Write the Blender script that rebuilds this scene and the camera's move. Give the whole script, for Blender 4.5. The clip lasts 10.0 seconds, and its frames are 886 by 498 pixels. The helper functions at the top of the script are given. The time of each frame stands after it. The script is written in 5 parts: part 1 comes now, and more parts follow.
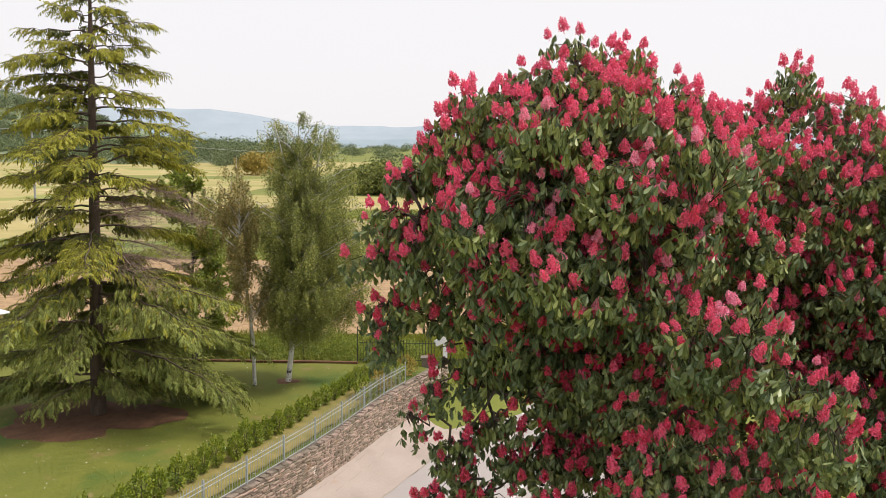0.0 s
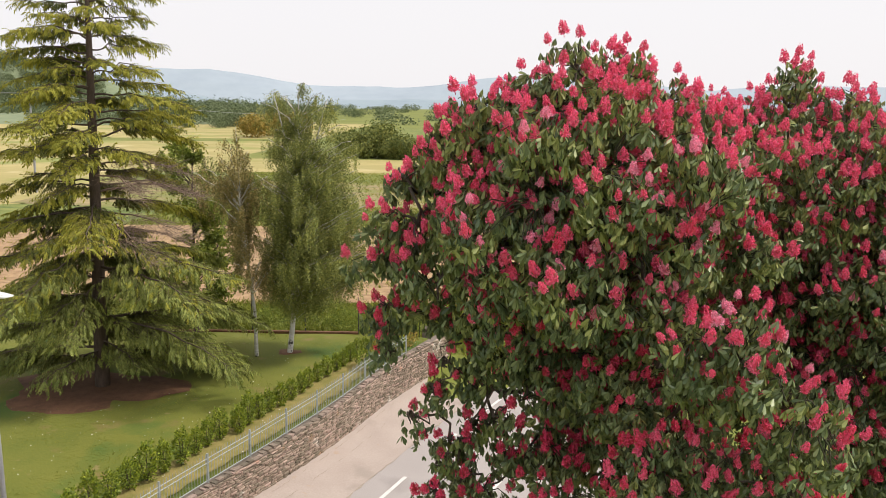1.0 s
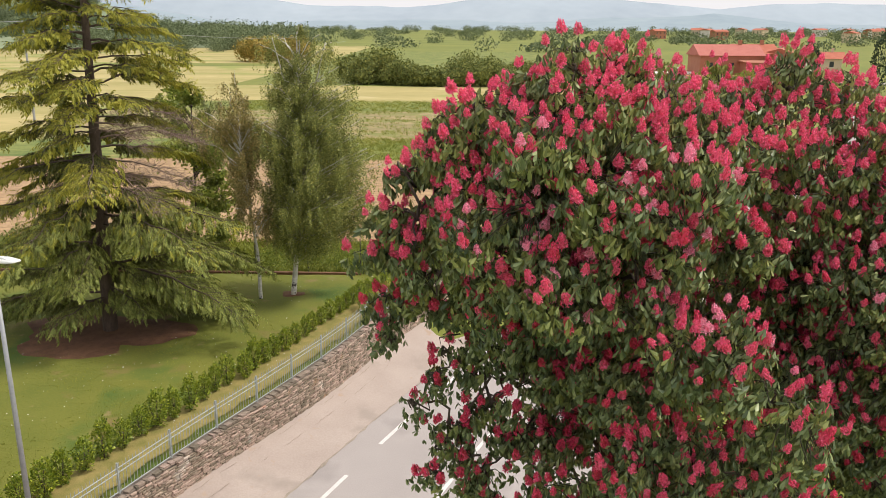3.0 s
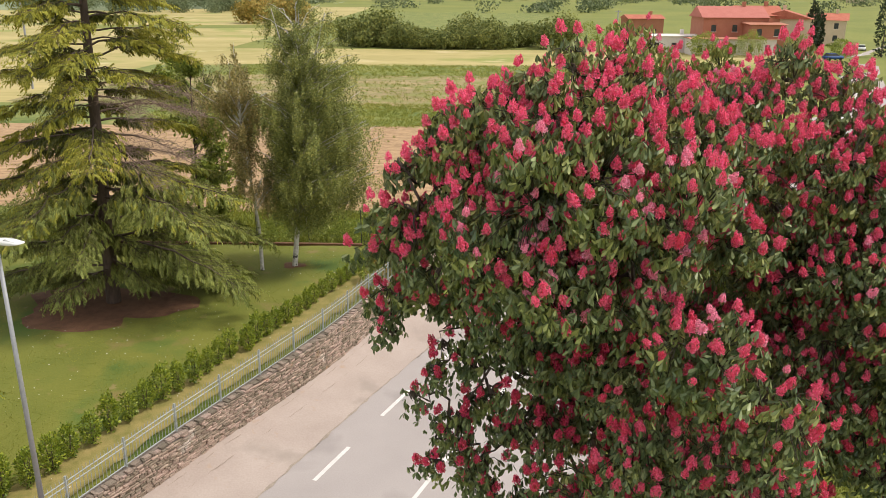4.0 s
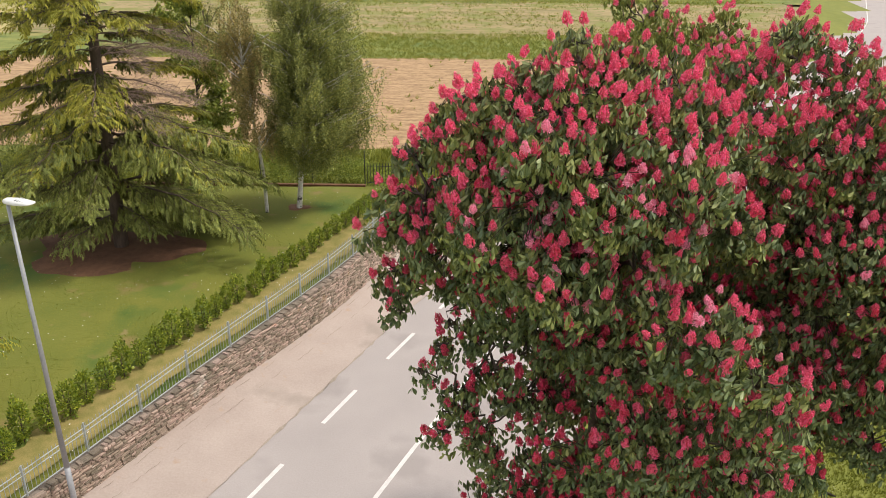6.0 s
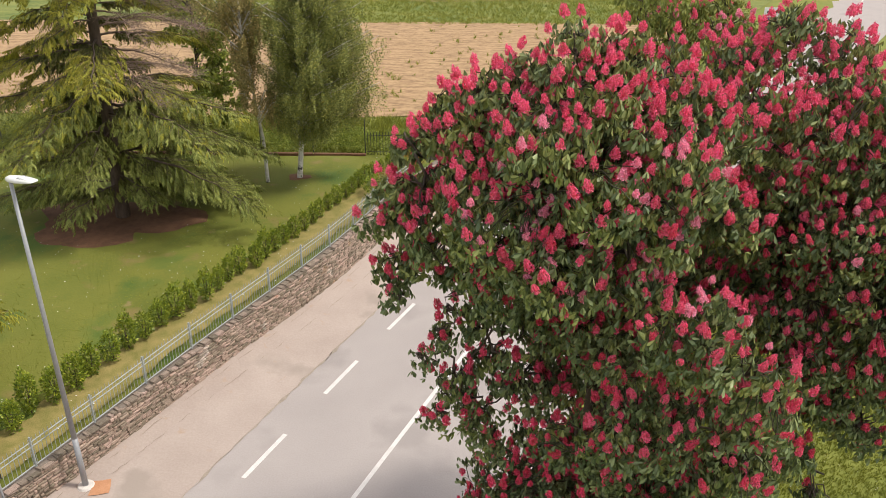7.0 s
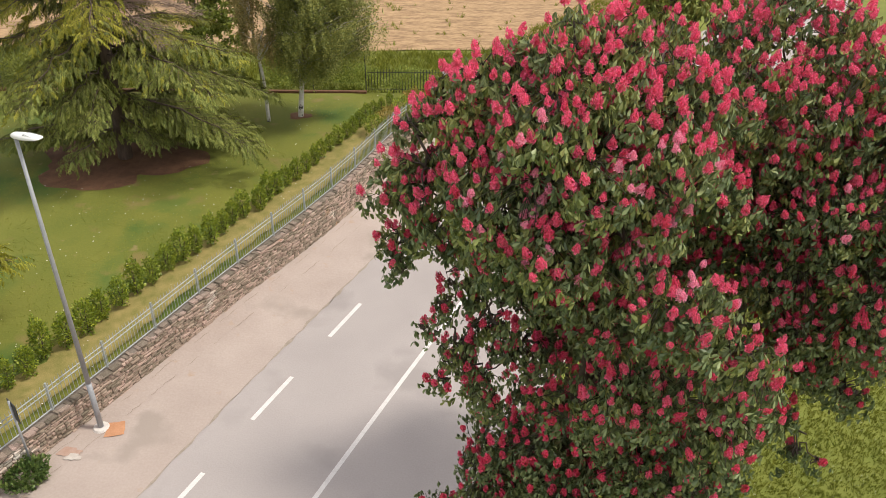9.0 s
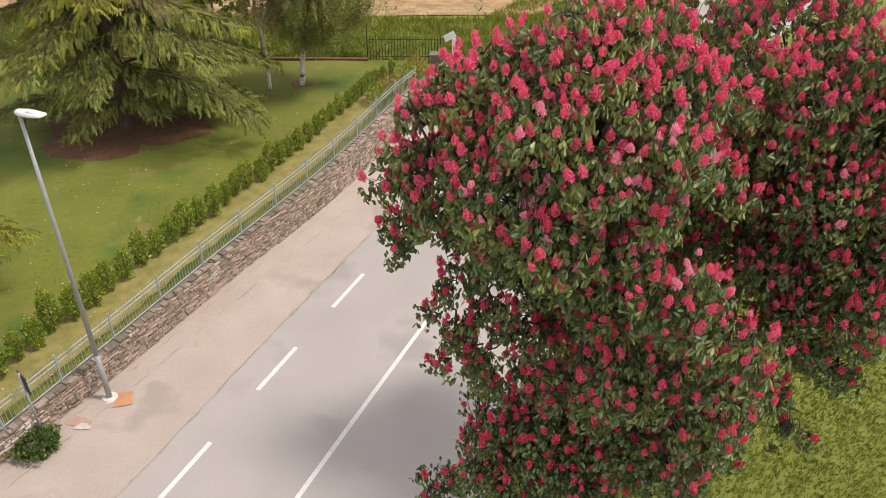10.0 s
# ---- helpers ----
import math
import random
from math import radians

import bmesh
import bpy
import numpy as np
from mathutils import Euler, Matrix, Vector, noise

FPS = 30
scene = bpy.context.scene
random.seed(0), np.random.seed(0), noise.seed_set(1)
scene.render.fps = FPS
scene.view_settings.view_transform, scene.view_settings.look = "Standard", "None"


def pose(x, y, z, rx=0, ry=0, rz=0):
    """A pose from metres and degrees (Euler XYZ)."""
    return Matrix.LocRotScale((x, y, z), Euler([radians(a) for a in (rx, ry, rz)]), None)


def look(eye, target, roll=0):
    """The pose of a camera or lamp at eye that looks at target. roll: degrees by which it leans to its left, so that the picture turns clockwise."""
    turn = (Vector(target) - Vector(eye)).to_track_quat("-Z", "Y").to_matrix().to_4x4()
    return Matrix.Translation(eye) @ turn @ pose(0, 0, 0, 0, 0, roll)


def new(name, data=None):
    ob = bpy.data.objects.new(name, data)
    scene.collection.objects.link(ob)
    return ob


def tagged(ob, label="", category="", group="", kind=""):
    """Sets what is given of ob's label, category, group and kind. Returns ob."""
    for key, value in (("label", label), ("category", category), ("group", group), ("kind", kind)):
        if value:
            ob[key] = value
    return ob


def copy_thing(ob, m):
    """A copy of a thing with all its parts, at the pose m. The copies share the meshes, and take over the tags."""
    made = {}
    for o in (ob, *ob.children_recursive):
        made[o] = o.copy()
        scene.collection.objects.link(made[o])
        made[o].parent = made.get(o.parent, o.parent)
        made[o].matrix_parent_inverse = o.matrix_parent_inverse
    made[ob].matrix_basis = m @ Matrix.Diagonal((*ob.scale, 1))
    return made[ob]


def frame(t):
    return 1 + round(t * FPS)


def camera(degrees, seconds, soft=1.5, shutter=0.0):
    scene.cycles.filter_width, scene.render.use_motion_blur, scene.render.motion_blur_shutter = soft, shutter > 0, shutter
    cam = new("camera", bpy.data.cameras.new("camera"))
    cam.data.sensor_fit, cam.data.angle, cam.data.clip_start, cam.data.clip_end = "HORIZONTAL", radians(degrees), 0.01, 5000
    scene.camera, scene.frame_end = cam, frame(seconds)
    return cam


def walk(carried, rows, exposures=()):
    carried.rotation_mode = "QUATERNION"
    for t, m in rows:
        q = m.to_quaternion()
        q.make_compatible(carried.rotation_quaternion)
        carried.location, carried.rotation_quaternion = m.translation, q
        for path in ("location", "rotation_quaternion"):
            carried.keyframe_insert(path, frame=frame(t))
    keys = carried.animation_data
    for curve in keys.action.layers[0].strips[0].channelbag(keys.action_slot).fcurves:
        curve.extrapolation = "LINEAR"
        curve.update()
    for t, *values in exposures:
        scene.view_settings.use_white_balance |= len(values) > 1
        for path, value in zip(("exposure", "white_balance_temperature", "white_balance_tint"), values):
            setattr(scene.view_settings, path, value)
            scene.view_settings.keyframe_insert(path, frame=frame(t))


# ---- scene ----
cam = camera(56.6, 10.0, 0.7)
PATH = [
    (0, (0.111, 0.036, 12.296), (0.077, 2.02, 12.053), 0.6),
    (0.5, (0.113, 0.018, 12.544), (0.079, 1.997, 12.254), 0.6),
    (1, (0.114, 0.014, 12.778), (0.08, 1.985, 12.442), 0.6),
    (1.5, (0.125, 0.014, 13.0), (0.089, 1.977, 12.619), 0.5),
    (2, (0.116, 0.002, 13.222), (0.081, 1.956, 12.795), 0.4),
    (2.5, (0.132, -0.001, 13.435), (0.096, 1.942, 12.963), 0.4),
    (4, (0.152, -0.03, 14.076), (0.115, 1.876, 13.472), 0.3),
    (4.5, (0.115, -0.036, 14.3), (0.077, 1.856, 13.653), 0.4),
    (5, (0.1, -0.044, 14.531), (0.059, 1.832, 13.838), 0.1),
    (5.5, (0.082, -0.043, 14.693), (0.042, 1.818, 13.96), 0.2),
    (7, (0.126, -0.085, 15.218), (0.084, 1.722, 14.362), 0.1),
    (7.5, (0.114, -0.082, 15.407), (0.071, 1.706, 14.51), 0.2),
    (8, (0.109, -0.08, 15.599), (0.067, 1.686, 14.662), 0.2),
    (8.5, (0.12, -0.077, 15.797), (0.077, 1.668, 14.82), 0.1),
    (9, (0.123, -0.059, 16.002), (0.08, 1.662, 14.982), 0.0),
    (9.5, (0.118, -0.068, 16.213), (0.075, 1.627, 15.153), 0.1),
    (10, (0.145, -0.058, 16.381), (0.097, 1.612, 15.282), -0.2),
]
walk(cam, [(t, look(eye, target, roll)) for t, eye, target, roll in PATH], [(0, 0.2), (10, 0.2)])

# ---- light and sky ----
SUN_FROM = Vector((0.62, 0.03, 1.0)).normalized()
world = bpy.data.worlds.new("hazy_sky")
scene.world = world
world.use_nodes = True
wn, wl = world.node_tree.nodes, world.node_tree.links
wn.clear()
sky = wn.new("ShaderNodeTexSky")
sky.sky_type = "NISHITA"
sky.sun_disc = False
sky.sun_elevation = math.asin(SUN_FROM.z)
sky.sun_rotation = math.atan2(SUN_FROM.x, SUN_FROM.y)
sky.dust_density = 4.0
veil = wn.new("ShaderNodeMix")
veil.data_type = "RGBA"
veil.inputs[0].default_value = 0.9
veil.inputs[7].default_value = (8.35, 8.12, 8.25, 1)
wback = wn.new("ShaderNodeBackground")
wback.inputs[1].default_value = 0.105
wout = wn.new("ShaderNodeOutputWorld")
wl.new(sky.outputs[0], veil.inputs[6])
wl.new(veil.outputs[2], wback.inputs[0])
wl.new(wback.outputs[0], wout.inputs[0])
sun = new("sun", bpy.data.lights.new("sun", "SUN"))
sun.data.energy = 2.65
sun.data.angle = radians(9)
sun.data.color = (1.0, 0.93, 0.82)
sun.matrix_world = look(SUN_FROM * 50, (0, 0, 0))

# ---- materials ----
def material(name, low, high, scale=8.0, rough=0.85, bump=0.15, fine=6.0, spread=0.0, leafy=0.0, coord="Object", metal=0.0, contrast=(0.3, 0.7), stretch=(1, 1, 1), spots=None):
    """Two-scale noise between two colours; spread: value change from piece to piece or leaf to leaf; leafy: light let through;
    spots: a third colour, its scale and threshold, for stains."""
    m = bpy.data.materials.new(name)
    m.use_nodes = True
    nt = m.node_tree
    n, l = nt.nodes, nt.links
    bs = n["Principled BSDF"]
    tc = n.new("ShaderNodeTexCoord")
    mp = n.new("ShaderNodeMapping")
    mp.inputs["Scale"].default_value = stretch
    l.new(tc.outputs[coord], mp.inputs[0])
    a, b = n.new("ShaderNodeTexNoise"), n.new("ShaderNodeTexNoise")
    for k, s in ((a, scale), (b, scale * fine)):
        k.inputs["Scale"].default_value = s
        k.inputs["Detail"].default_value = 4
        l.new(mp.outputs[0], k.inputs["Vector"])
    mix = n.new("ShaderNodeMix")
    mix.inputs[0].default_value = 0.4
    l.new(a.outputs[0], mix.inputs[2])
    l.new(b.outputs[0], mix.inputs[3])
    ramp = n.new("ShaderNodeValToRGB")
    ramp.color_ramp.elements[0].position, ramp.color_ramp.elements[1].position = contrast
    ramp.color_ramp.elements[0].color = (*low, 1)
    ramp.color_ramp.elements[1].color = (*high, 1)
    l.new(mix.outputs[0], ramp.inputs[0])
    colour = ramp.outputs[0]
    for spots in (spots if spots and isinstance(spots[0][0], tuple) else [spots] if spots else []):
        c = n.new("ShaderNodeTexNoise")
        c.inputs["Scale"].default_value = spots[1]
        c.inputs["Detail"].default_value = 5
        l.new(tc.outputs[coord], c.inputs["Vector"])
        sr = n.new("ShaderNodeValToRGB")
        sr.color_ramp.elements[0].position, sr.color_ramp.elements[1].position = spots[2], spots[2] + 0.1
        l.new(c.outputs[0], sr.inputs[0])
        sm = n.new("ShaderNodeMix")
        sm.data_type = "RGBA"
        l.new(sr.outputs[0], sm.inputs[0])
        l.new(colour, sm.inputs[6])
        sm.inputs[7].default_value = (*spots[0], 1)
        colour = sm.outputs[2]
    if spread:
        hs = n.new("ShaderNodeHueSaturation")
        rnd = n.new("ShaderNodeObjectInfo") if spread < 0 else n.new("ShaderNodeNewGeometry")
        mr = n.new("ShaderNodeMapRange")
        mr.inputs[3].default_value, mr.inputs[4].default_value = 1 - abs(spread), 1 + abs(spread)
        l.new(rnd.outputs["Random" if spread < 0 else "Random Per Island"], mr.inputs[0])
        l.new(mr.outputs[0], hs.inputs["Value"])
        mh = n.new("ShaderNodeMapRange")
        mh.inputs[3].default_value, mh.inputs[4].default_value = 0.5 + 0.05 * abs(spread), 0.5 - 0.05 * abs(spread)
        l.new(rnd.outputs["Random" if spread < 0 else "Random Per Island"], mh.inputs[0])
        l.new(mh.outputs[0], hs.inputs["Hue"])
        l.new(colour, hs.inputs["Color"])
        colour = hs.outputs[0]
    l.new(colour, bs.inputs["Base Color"])
    bs.inputs["Roughness"].default_value = rough
    bs.inputs["Metallic"].default_value = metal
    if bump:
        bp = n.new("ShaderNodeBump")
        bp.inputs["Strength"].default_value = bump
        bp.inputs["Distance"].default_value = 0.02
        l.new(b.outputs[0], bp.inputs["Height"])
        l.new(bp.outputs[0], bs.inputs["Normal"])
    if leafy:
        tr = n.new("ShaderNodeBsdfTranslucent")
        l.new(colour, tr.inputs[0])
        ms = n.new("ShaderNodeMixShader")
        ms.inputs[0].default_value = leafy
        l.new(bs.outputs[0], ms.inputs[1])
        l.new(tr.outputs[0], ms.inputs[2])
        l.new(ms.outputs[0], n["Material Output"].inputs[0])
    return m


M_ASPHALT = material("pale_worn_asphalt", (0.335, 0.30, 0.288), (0.41, 0.368, 0.352), 0.35, 0.9, 0.25, 60, spots=((0.32, 0.287, 0.275), 0.35, 0.56))
M_VERGE = material("sandy_concrete_verge", (0.36, 0.292, 0.255), (0.45, 0.375, 0.333), 0.6, 0.95, 0.3, 25, spots=(((0.335, 0.28, 0.243), 0.5, 0.57), ((0.40, 0.30, 0.23), 2.2, 0.66)))
M_LINE = material("worn_white_road_paint", (0.54, 0.515, 0.50), (0.70, 0.67, 0.65), 4, 0.8, 0.1, contrast=(0.25, 0.6))
M_CRACK = material("dark_joint_dirt", (0.25, 0.21, 0.17), (0.40, 0.34, 0.28), 5, 1.0, 0.2)
M_RUST = material("brick_dust", (0.40, 0.25, 0.19), (0.47, 0.34, 0.28), 9, 1.0, 0.3)
M_LIME = material("lime_wash", (0.45, 0.40, 0.355), (0.60, 0.55, 0.50), 9, 1.0, 0.3)
M_MOSS = material("mossy_dirt", (0.24, 0.20, 0.155), (0.34, 0.285, 0.235), 6, 1.0, 0.3)
M_LAWN = material("mown_lawn", (0.105, 0.13, 0.014), (0.185, 0.185, 0.028), 0.45, 0.95, 0.5, 40, spots=(((0.075, 0.125, 0.016), 0.28, 0.53), ((0.20, 0.155, 0.05), 0.6, 0.60), ((0.27, 0.20, 0.09), 1.6, 0.66)))
M_GRASS = material("grass_blades", (0.15, 0.19, 0.018), (0.28, 0.285, 0.04), 0.7, 0.8, 0, spread=0.3, leafy=0.35)
M_DRYGRASS = material("dry_clippings_strip", (0.15, 0.15, 0.03), (0.34, 0.26, 0.095), 2.5, 0.95, 0.4, 12)
M_SOIL = material("brown_mulch", (0.105, 0.05, 0.026), (0.20, 0.10, 0.052), 3, 0.95, 0.5)
M_GROUND = material("meadow_ground", (0.115, 0.15, 0.02), (0.215, 0.22, 0.04), 0.03, 0.95, 0.3, 30)
M_YELLOW = material("ripening_hay_field", (0.28, 0.25, 0.075), (0.45, 0.365, 0.155), 0.035, 0.95, 0.4, 22, stretch=(0.35, 1.8, 1), contrast=(0.36, 0.64), spots=(((0.24, 0.26, 0.06), 0.05, 0.54), ((0.50, 0.42, 0.22), 0.09, 0.62)))
M_GREENFIELD = material("green_crop_field", (0.085, 0.13, 0.02), (0.23, 0.24, 0.055), 0.45, 0.95, 0.8, 9, stretch=(0.5, 1.3, 1), contrast=(0.38, 0.62), spots=((0.26, 0.23, 0.07), 0.3, 0.60))
M_TANFIELD = material("sparse_stubble_field", (0.20, 0.165, 0.065), (0.36, 0.275, 0.135), 0.35, 0.95, 0.8, 9, stretch=(0.4, 1.4, 1), contrast=(0.38, 0.62), spots=(((0.20, 0.20, 0.05), 0.22, 0.5), ((0.15, 0.17, 0.035), 0.8, 0.56)))
M_CROP = material("crop_blades", (0.18, 0.225, 0.032), (0.34, 0.34, 0.07), 0.3, 0.85, 0, spread=0.35, leafy=0.3)
M_TILLED = material("tilled_pale_soil", (0.235, 0.145, 0.075), (0.43, 0.285, 0.15), 1.3, 0.95, 1.0, 4, stretch=(0.55, 1.5, 1), contrast=(0.38, 0.60), spots=((0.23, 0.22, 0.07), 0.6, 0.66))
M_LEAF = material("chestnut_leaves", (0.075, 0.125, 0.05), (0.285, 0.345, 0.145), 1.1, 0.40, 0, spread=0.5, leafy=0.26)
# brighter copy of the leaf colour, standing in for light on the crown's top
M_LEAFLIT = material("lit_chestnut_leaves", (0.15, 0.20, 0.055), (0.38, 0.43, 0.15), 1.6, 0.42, 0, spread=0.4, leafy=0.36)
M_TWIG = material("dark_green_twigs", (0.03, 0.03, 0.016), (0.06, 0.055, 0.03), 5, 0.9, 0)
M_LEAFPALE = material("young_chestnut_leaves", (0.20, 0.25, 0.055), (0.34, 0.38, 0.10), 2.0, 0.5, 0, spread=0.3, leafy=0.35)
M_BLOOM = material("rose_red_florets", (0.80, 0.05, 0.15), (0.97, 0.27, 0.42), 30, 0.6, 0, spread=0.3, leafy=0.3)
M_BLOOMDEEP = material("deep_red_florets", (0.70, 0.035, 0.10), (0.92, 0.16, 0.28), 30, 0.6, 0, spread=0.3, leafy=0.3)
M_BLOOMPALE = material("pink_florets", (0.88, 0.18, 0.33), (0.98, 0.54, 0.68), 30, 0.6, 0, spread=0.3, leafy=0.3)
M_BARK = material("grey_brown_bark", (0.06, 0.045, 0.035), (0.13, 0.10, 0.08), 6, 0.95, 0.6)
M_CEDARBARK = material("cedar_bark", (0.07, 0.05, 0.04), (0.16, 0.115, 0.09), 5, 0.95, 0.7, stretch=(2, 2, 0.5))
M_BIRCHBARK = material("white_birch_bark", (0.42, 0.40, 0.37), (0.82, 0.79, 0.75), 3, 0.8, 0.3, stretch=(1, 1, 3), spots=((0.06, 0.05, 0.045), 4, 0.60))
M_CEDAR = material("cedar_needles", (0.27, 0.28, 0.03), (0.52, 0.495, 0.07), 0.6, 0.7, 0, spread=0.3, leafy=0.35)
M_CEDARDEEP = material("old_shaded_cedar_needles", (0.105, 0.125, 0.03), (0.22, 0.23, 0.055), 0.8, 0.8, 0, spread=0.35, leafy=0.25)
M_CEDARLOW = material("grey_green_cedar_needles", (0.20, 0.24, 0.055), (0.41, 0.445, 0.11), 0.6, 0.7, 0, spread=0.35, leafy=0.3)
M_DEADTWIG = material("dead_brown_twigs", (0.20, 0.14, 0.11), (0.36, 0.26, 0.21), 2, 0.95, 0, spread=0.3)
M_BIRCH = material("birch_leaves", (0.17, 0.20, 0.05), (0.39, 0.41, 0.115), 0.7, 0.5, 0, spread=0.45, leafy=0.35)
M_GARDENLEAF = material("fresh_garden_leaves", (0.17, 0.22, 0.035), (0.36, 0.42, 0.08), 0.7, 0.5, 0, spread=0.4, leafy=0.4)
M_BIRCHTHIN = material("sparse_birch_leaves", (0.25, 0.21, 0.075), (0.45, 0.38, 0.14), 0.9, 0.6, 0, spread=0.4, leafy=0.3)
M_HEDGE = material("laurel_leaves", (0.12, 0.185, 0.015), (0.36, 0.42, 0.05), 2.2, 0.38, 0, spread=0.5, leafy=0.25)
M_WOOD = material("far_woodland_leaves", (0.10, 0.135, 0.065), (0.19, 0.23, 0.11), 0.06, 0.8, 0, spread=0.25, leafy=0.15)
M_SHRUB = material("field_shrub_leaves", (0.11, 0.14, 0.028), (0.23, 0.25, 0.06), 0.3, 0.8, 0, spread=0.4, leafy=0.15)
M_OCHRE = material("ochre_shrub_leaves", (0.26, 0.20, 0.04), (0.44, 0.34, 0.08), 0.3, 0.8, 0, spread=0.4, leafy=0.2)
M_IVY = material("ivy_leaves", (0.055, 0.105, 0.025), (0.15, 0.21, 0.05), 3, 0.45, 0, spread=0.4, leafy=0.15)
M_STONE = material("brown_grey_fieldstone", (0.22, 0.165, 0.125), (0.47, 0.37, 0.29), 3.0, 0.95, 0.5, 8, spread=-0.42, spots=((0.36, 0.24, 0.16), 2.5, 0.68))
M_STONEREST = material("brown_grey_fieldstone_far", (0.22, 0.165, 0.125), (0.47, 0.37, 0.29), 3.0, 0.95, 0.5, 8, spread=0.42, spots=(((0.40, 0.24, 0.14), 1.5, 0.64), ((0.62, 0.57, 0.50), 0.9, 0.62)))
M_MORTAR = material("recessed_mortar", (0.14, 0.115, 0.095), (0.26, 0.215, 0.18), 5, 1.0, 0.5)
M_COPING = material("weathered_coping", (0.17, 0.13, 0.105), (0.40, 0.315, 0.25), 6, 0.95, 0.6, spread=-0.5, spots=(((0.42, 0.24, 0.12), 0.5, 0.56), ((0.60, 0.55, 0.48), 3.0, 0.66)))
M_IRON = material("grey_green_painted_iron", (0.28, 0.31, 0.31), (0.40, 0.43, 0.42), 4, 0.55, 0.05, metal=0.2)
M_GALV = material("galvanised_steel", (0.29, 0.30, 0.32), (0.39, 0.40, 0.42), 3, 0.5, 0.03, metal=0.35)
M_LAMPHEAD = material("pale_lamp_housing", (0.72, 0.73, 0.72), (0.84, 0.85, 0.84), 4, 0.4, 0.02)
M_LENS = material("grey_lamp_lens", (0.34, 0.36, 0.35), (0.48, 0.50, 0.49), 25, 0.25, 0.0)
M_DARK = material("dark_paint", (0.02, 0.022, 0.025), (0.045, 0.045, 0.05), 5, 0.6, 0.05)
M_WHITE = material("white_sheet_metal", (0.74, 0.75, 0.76), (0.82, 0.83, 0.84), 4, 0.45, 0.02)
M_TERRA = material("terracotta_patch", (0.42, 0.20, 0.10), (0.56, 0.29, 0.16), 3, 0.95, 0.3)
M_PLINTH = material("whitewashed_plinth", (0.55, 0.50, 0.46), (0.74, 0.70, 0.66), 5, 0.9, 0.3)
M_ROOF = material("red_roof_tiles", (0.36, 0.10, 0.06), (0.50, 0.17, 0.11), 0.8, 0.9, 0.4)
M_BRICKWALL = material("brick_red_render", (0.36, 0.14, 0.085), (0.44, 0.19, 0.12), 0.5, 0.9, 0.2)
M_CREAM = material("cream_render", (0.56, 0.45, 0.32), (0.66, 0.54, 0.40), 0.5, 0.9, 0.2)
M_PALE = material("pale_render", (0.62, 0.58, 0.54), (0.74, 0.70, 0.66), 0.5, 0.9, 0.2)
M_GLASS = material("dark_window_glass", (0.03, 0.035, 0.04), (0.06, 0.065, 0.07), 2, 0.15, 0)
# far ridges: aerial haze is mixed into both base colours
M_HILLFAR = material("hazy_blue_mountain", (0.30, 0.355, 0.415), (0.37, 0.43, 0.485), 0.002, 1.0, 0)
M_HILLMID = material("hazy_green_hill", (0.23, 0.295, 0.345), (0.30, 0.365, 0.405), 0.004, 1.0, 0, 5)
M_HILLNEAR = material("wooded_hillside", (0.13, 0.18, 0.10), (0.27, 0.30, 0.17), 0.02, 1.0, 0, 6)
M_REDROOF = material("bright_red_roof_sheet", (0.40, 0.12, 0.095), (0.48, 0.17, 0.135), 0.8, 0.8, 0.2)
M_SIGNRED = material("red_sign_paint", (0.50, 0.02, 0.02), (0.58, 0.04, 0.035), 4, 0.5, 0)
M_SIGNBLUE = material("blue_sign_paint", (0.02, 0.06, 0.20), (0.03, 0.09, 0.28), 4, 0.5, 0)
M_RUBBER = material("black_rubber", (0.015, 0.015, 0.015), (0.03, 0.03, 0.03), 5, 0.9, 0)
M_CYPRESS = material("dark_cypress_leaves", (0.02, 0.04, 0.018), (0.05, 0.075, 0.03), 1, 0.8, 0, spread=0.3)
M_DAISY = material("daisy_petals", (0.7, 0.7, 0.66), (0.85, 0.85, 0.8), 5, 0.8, 0)

# ---- small builders ----
def finish(me, mat, smooth=False):
    me.materials.append(mat)
    if smooth:
        me.polygons.foreach_set("use_smooth", [True] * len(me.polygons))
    me.update()
    return me


def part(name, bm, mat, parent=None, label="", smooth=False):
    """One bmesh as one mesh object, under a thing where parent is given."""
    me = bpy.data.meshes.new(name)
    bm.to_mesh(me)
    bm.free()
    ob = new(name, finish(me, mat, smooth))
    ob.parent = parent
    return tagged(ob, label)


def mesh_part(name, verts, faces, mat, parent=None, label="", smooth=False):
    me = bpy.data.meshes.new(name)
    me.from_pydata(verts, [], faces)
    ob = new(name, finish(me, mat, smooth))
    ob.parent = parent
    return tagged(ob, label)


def tri_mesh(name, v, f, mat):
    """A mesh from arrays: v (n,3), f (m,3)."""
    v, f = np.asarray(v, np.float32), np.asarray(f, np.int32)
    me = bpy.data.meshes.new(name)
    me.vertices.add(len(v))
    me.vertices.foreach_set("co", v.ravel())
    me.loops.add(f.size)
    me.loops.foreach_set("vertex_index", f.ravel())
    me.polygons.add(len(f))
    me.polygons.foreach_set("loop_start", np.arange(0, f.size, 3, dtype=np.int32))
    me.validate()
    return finish(me, mat)


def spread_out(template, frames):
    """Copies of a template (v, f) at frames (n,3,4), as one pair of arrays."""
    v, f = template
    frames = np.asarray(frames)
    out = np.einsum("nij,vj->nvi", frames[:, :, :3], v) + frames[:, None, :, 3]
    idx = f[None] + (np.arange(len(frames)) * len(v))[:, None, None]
    return out.reshape(-1, 3), idx.reshape(-1, 3)


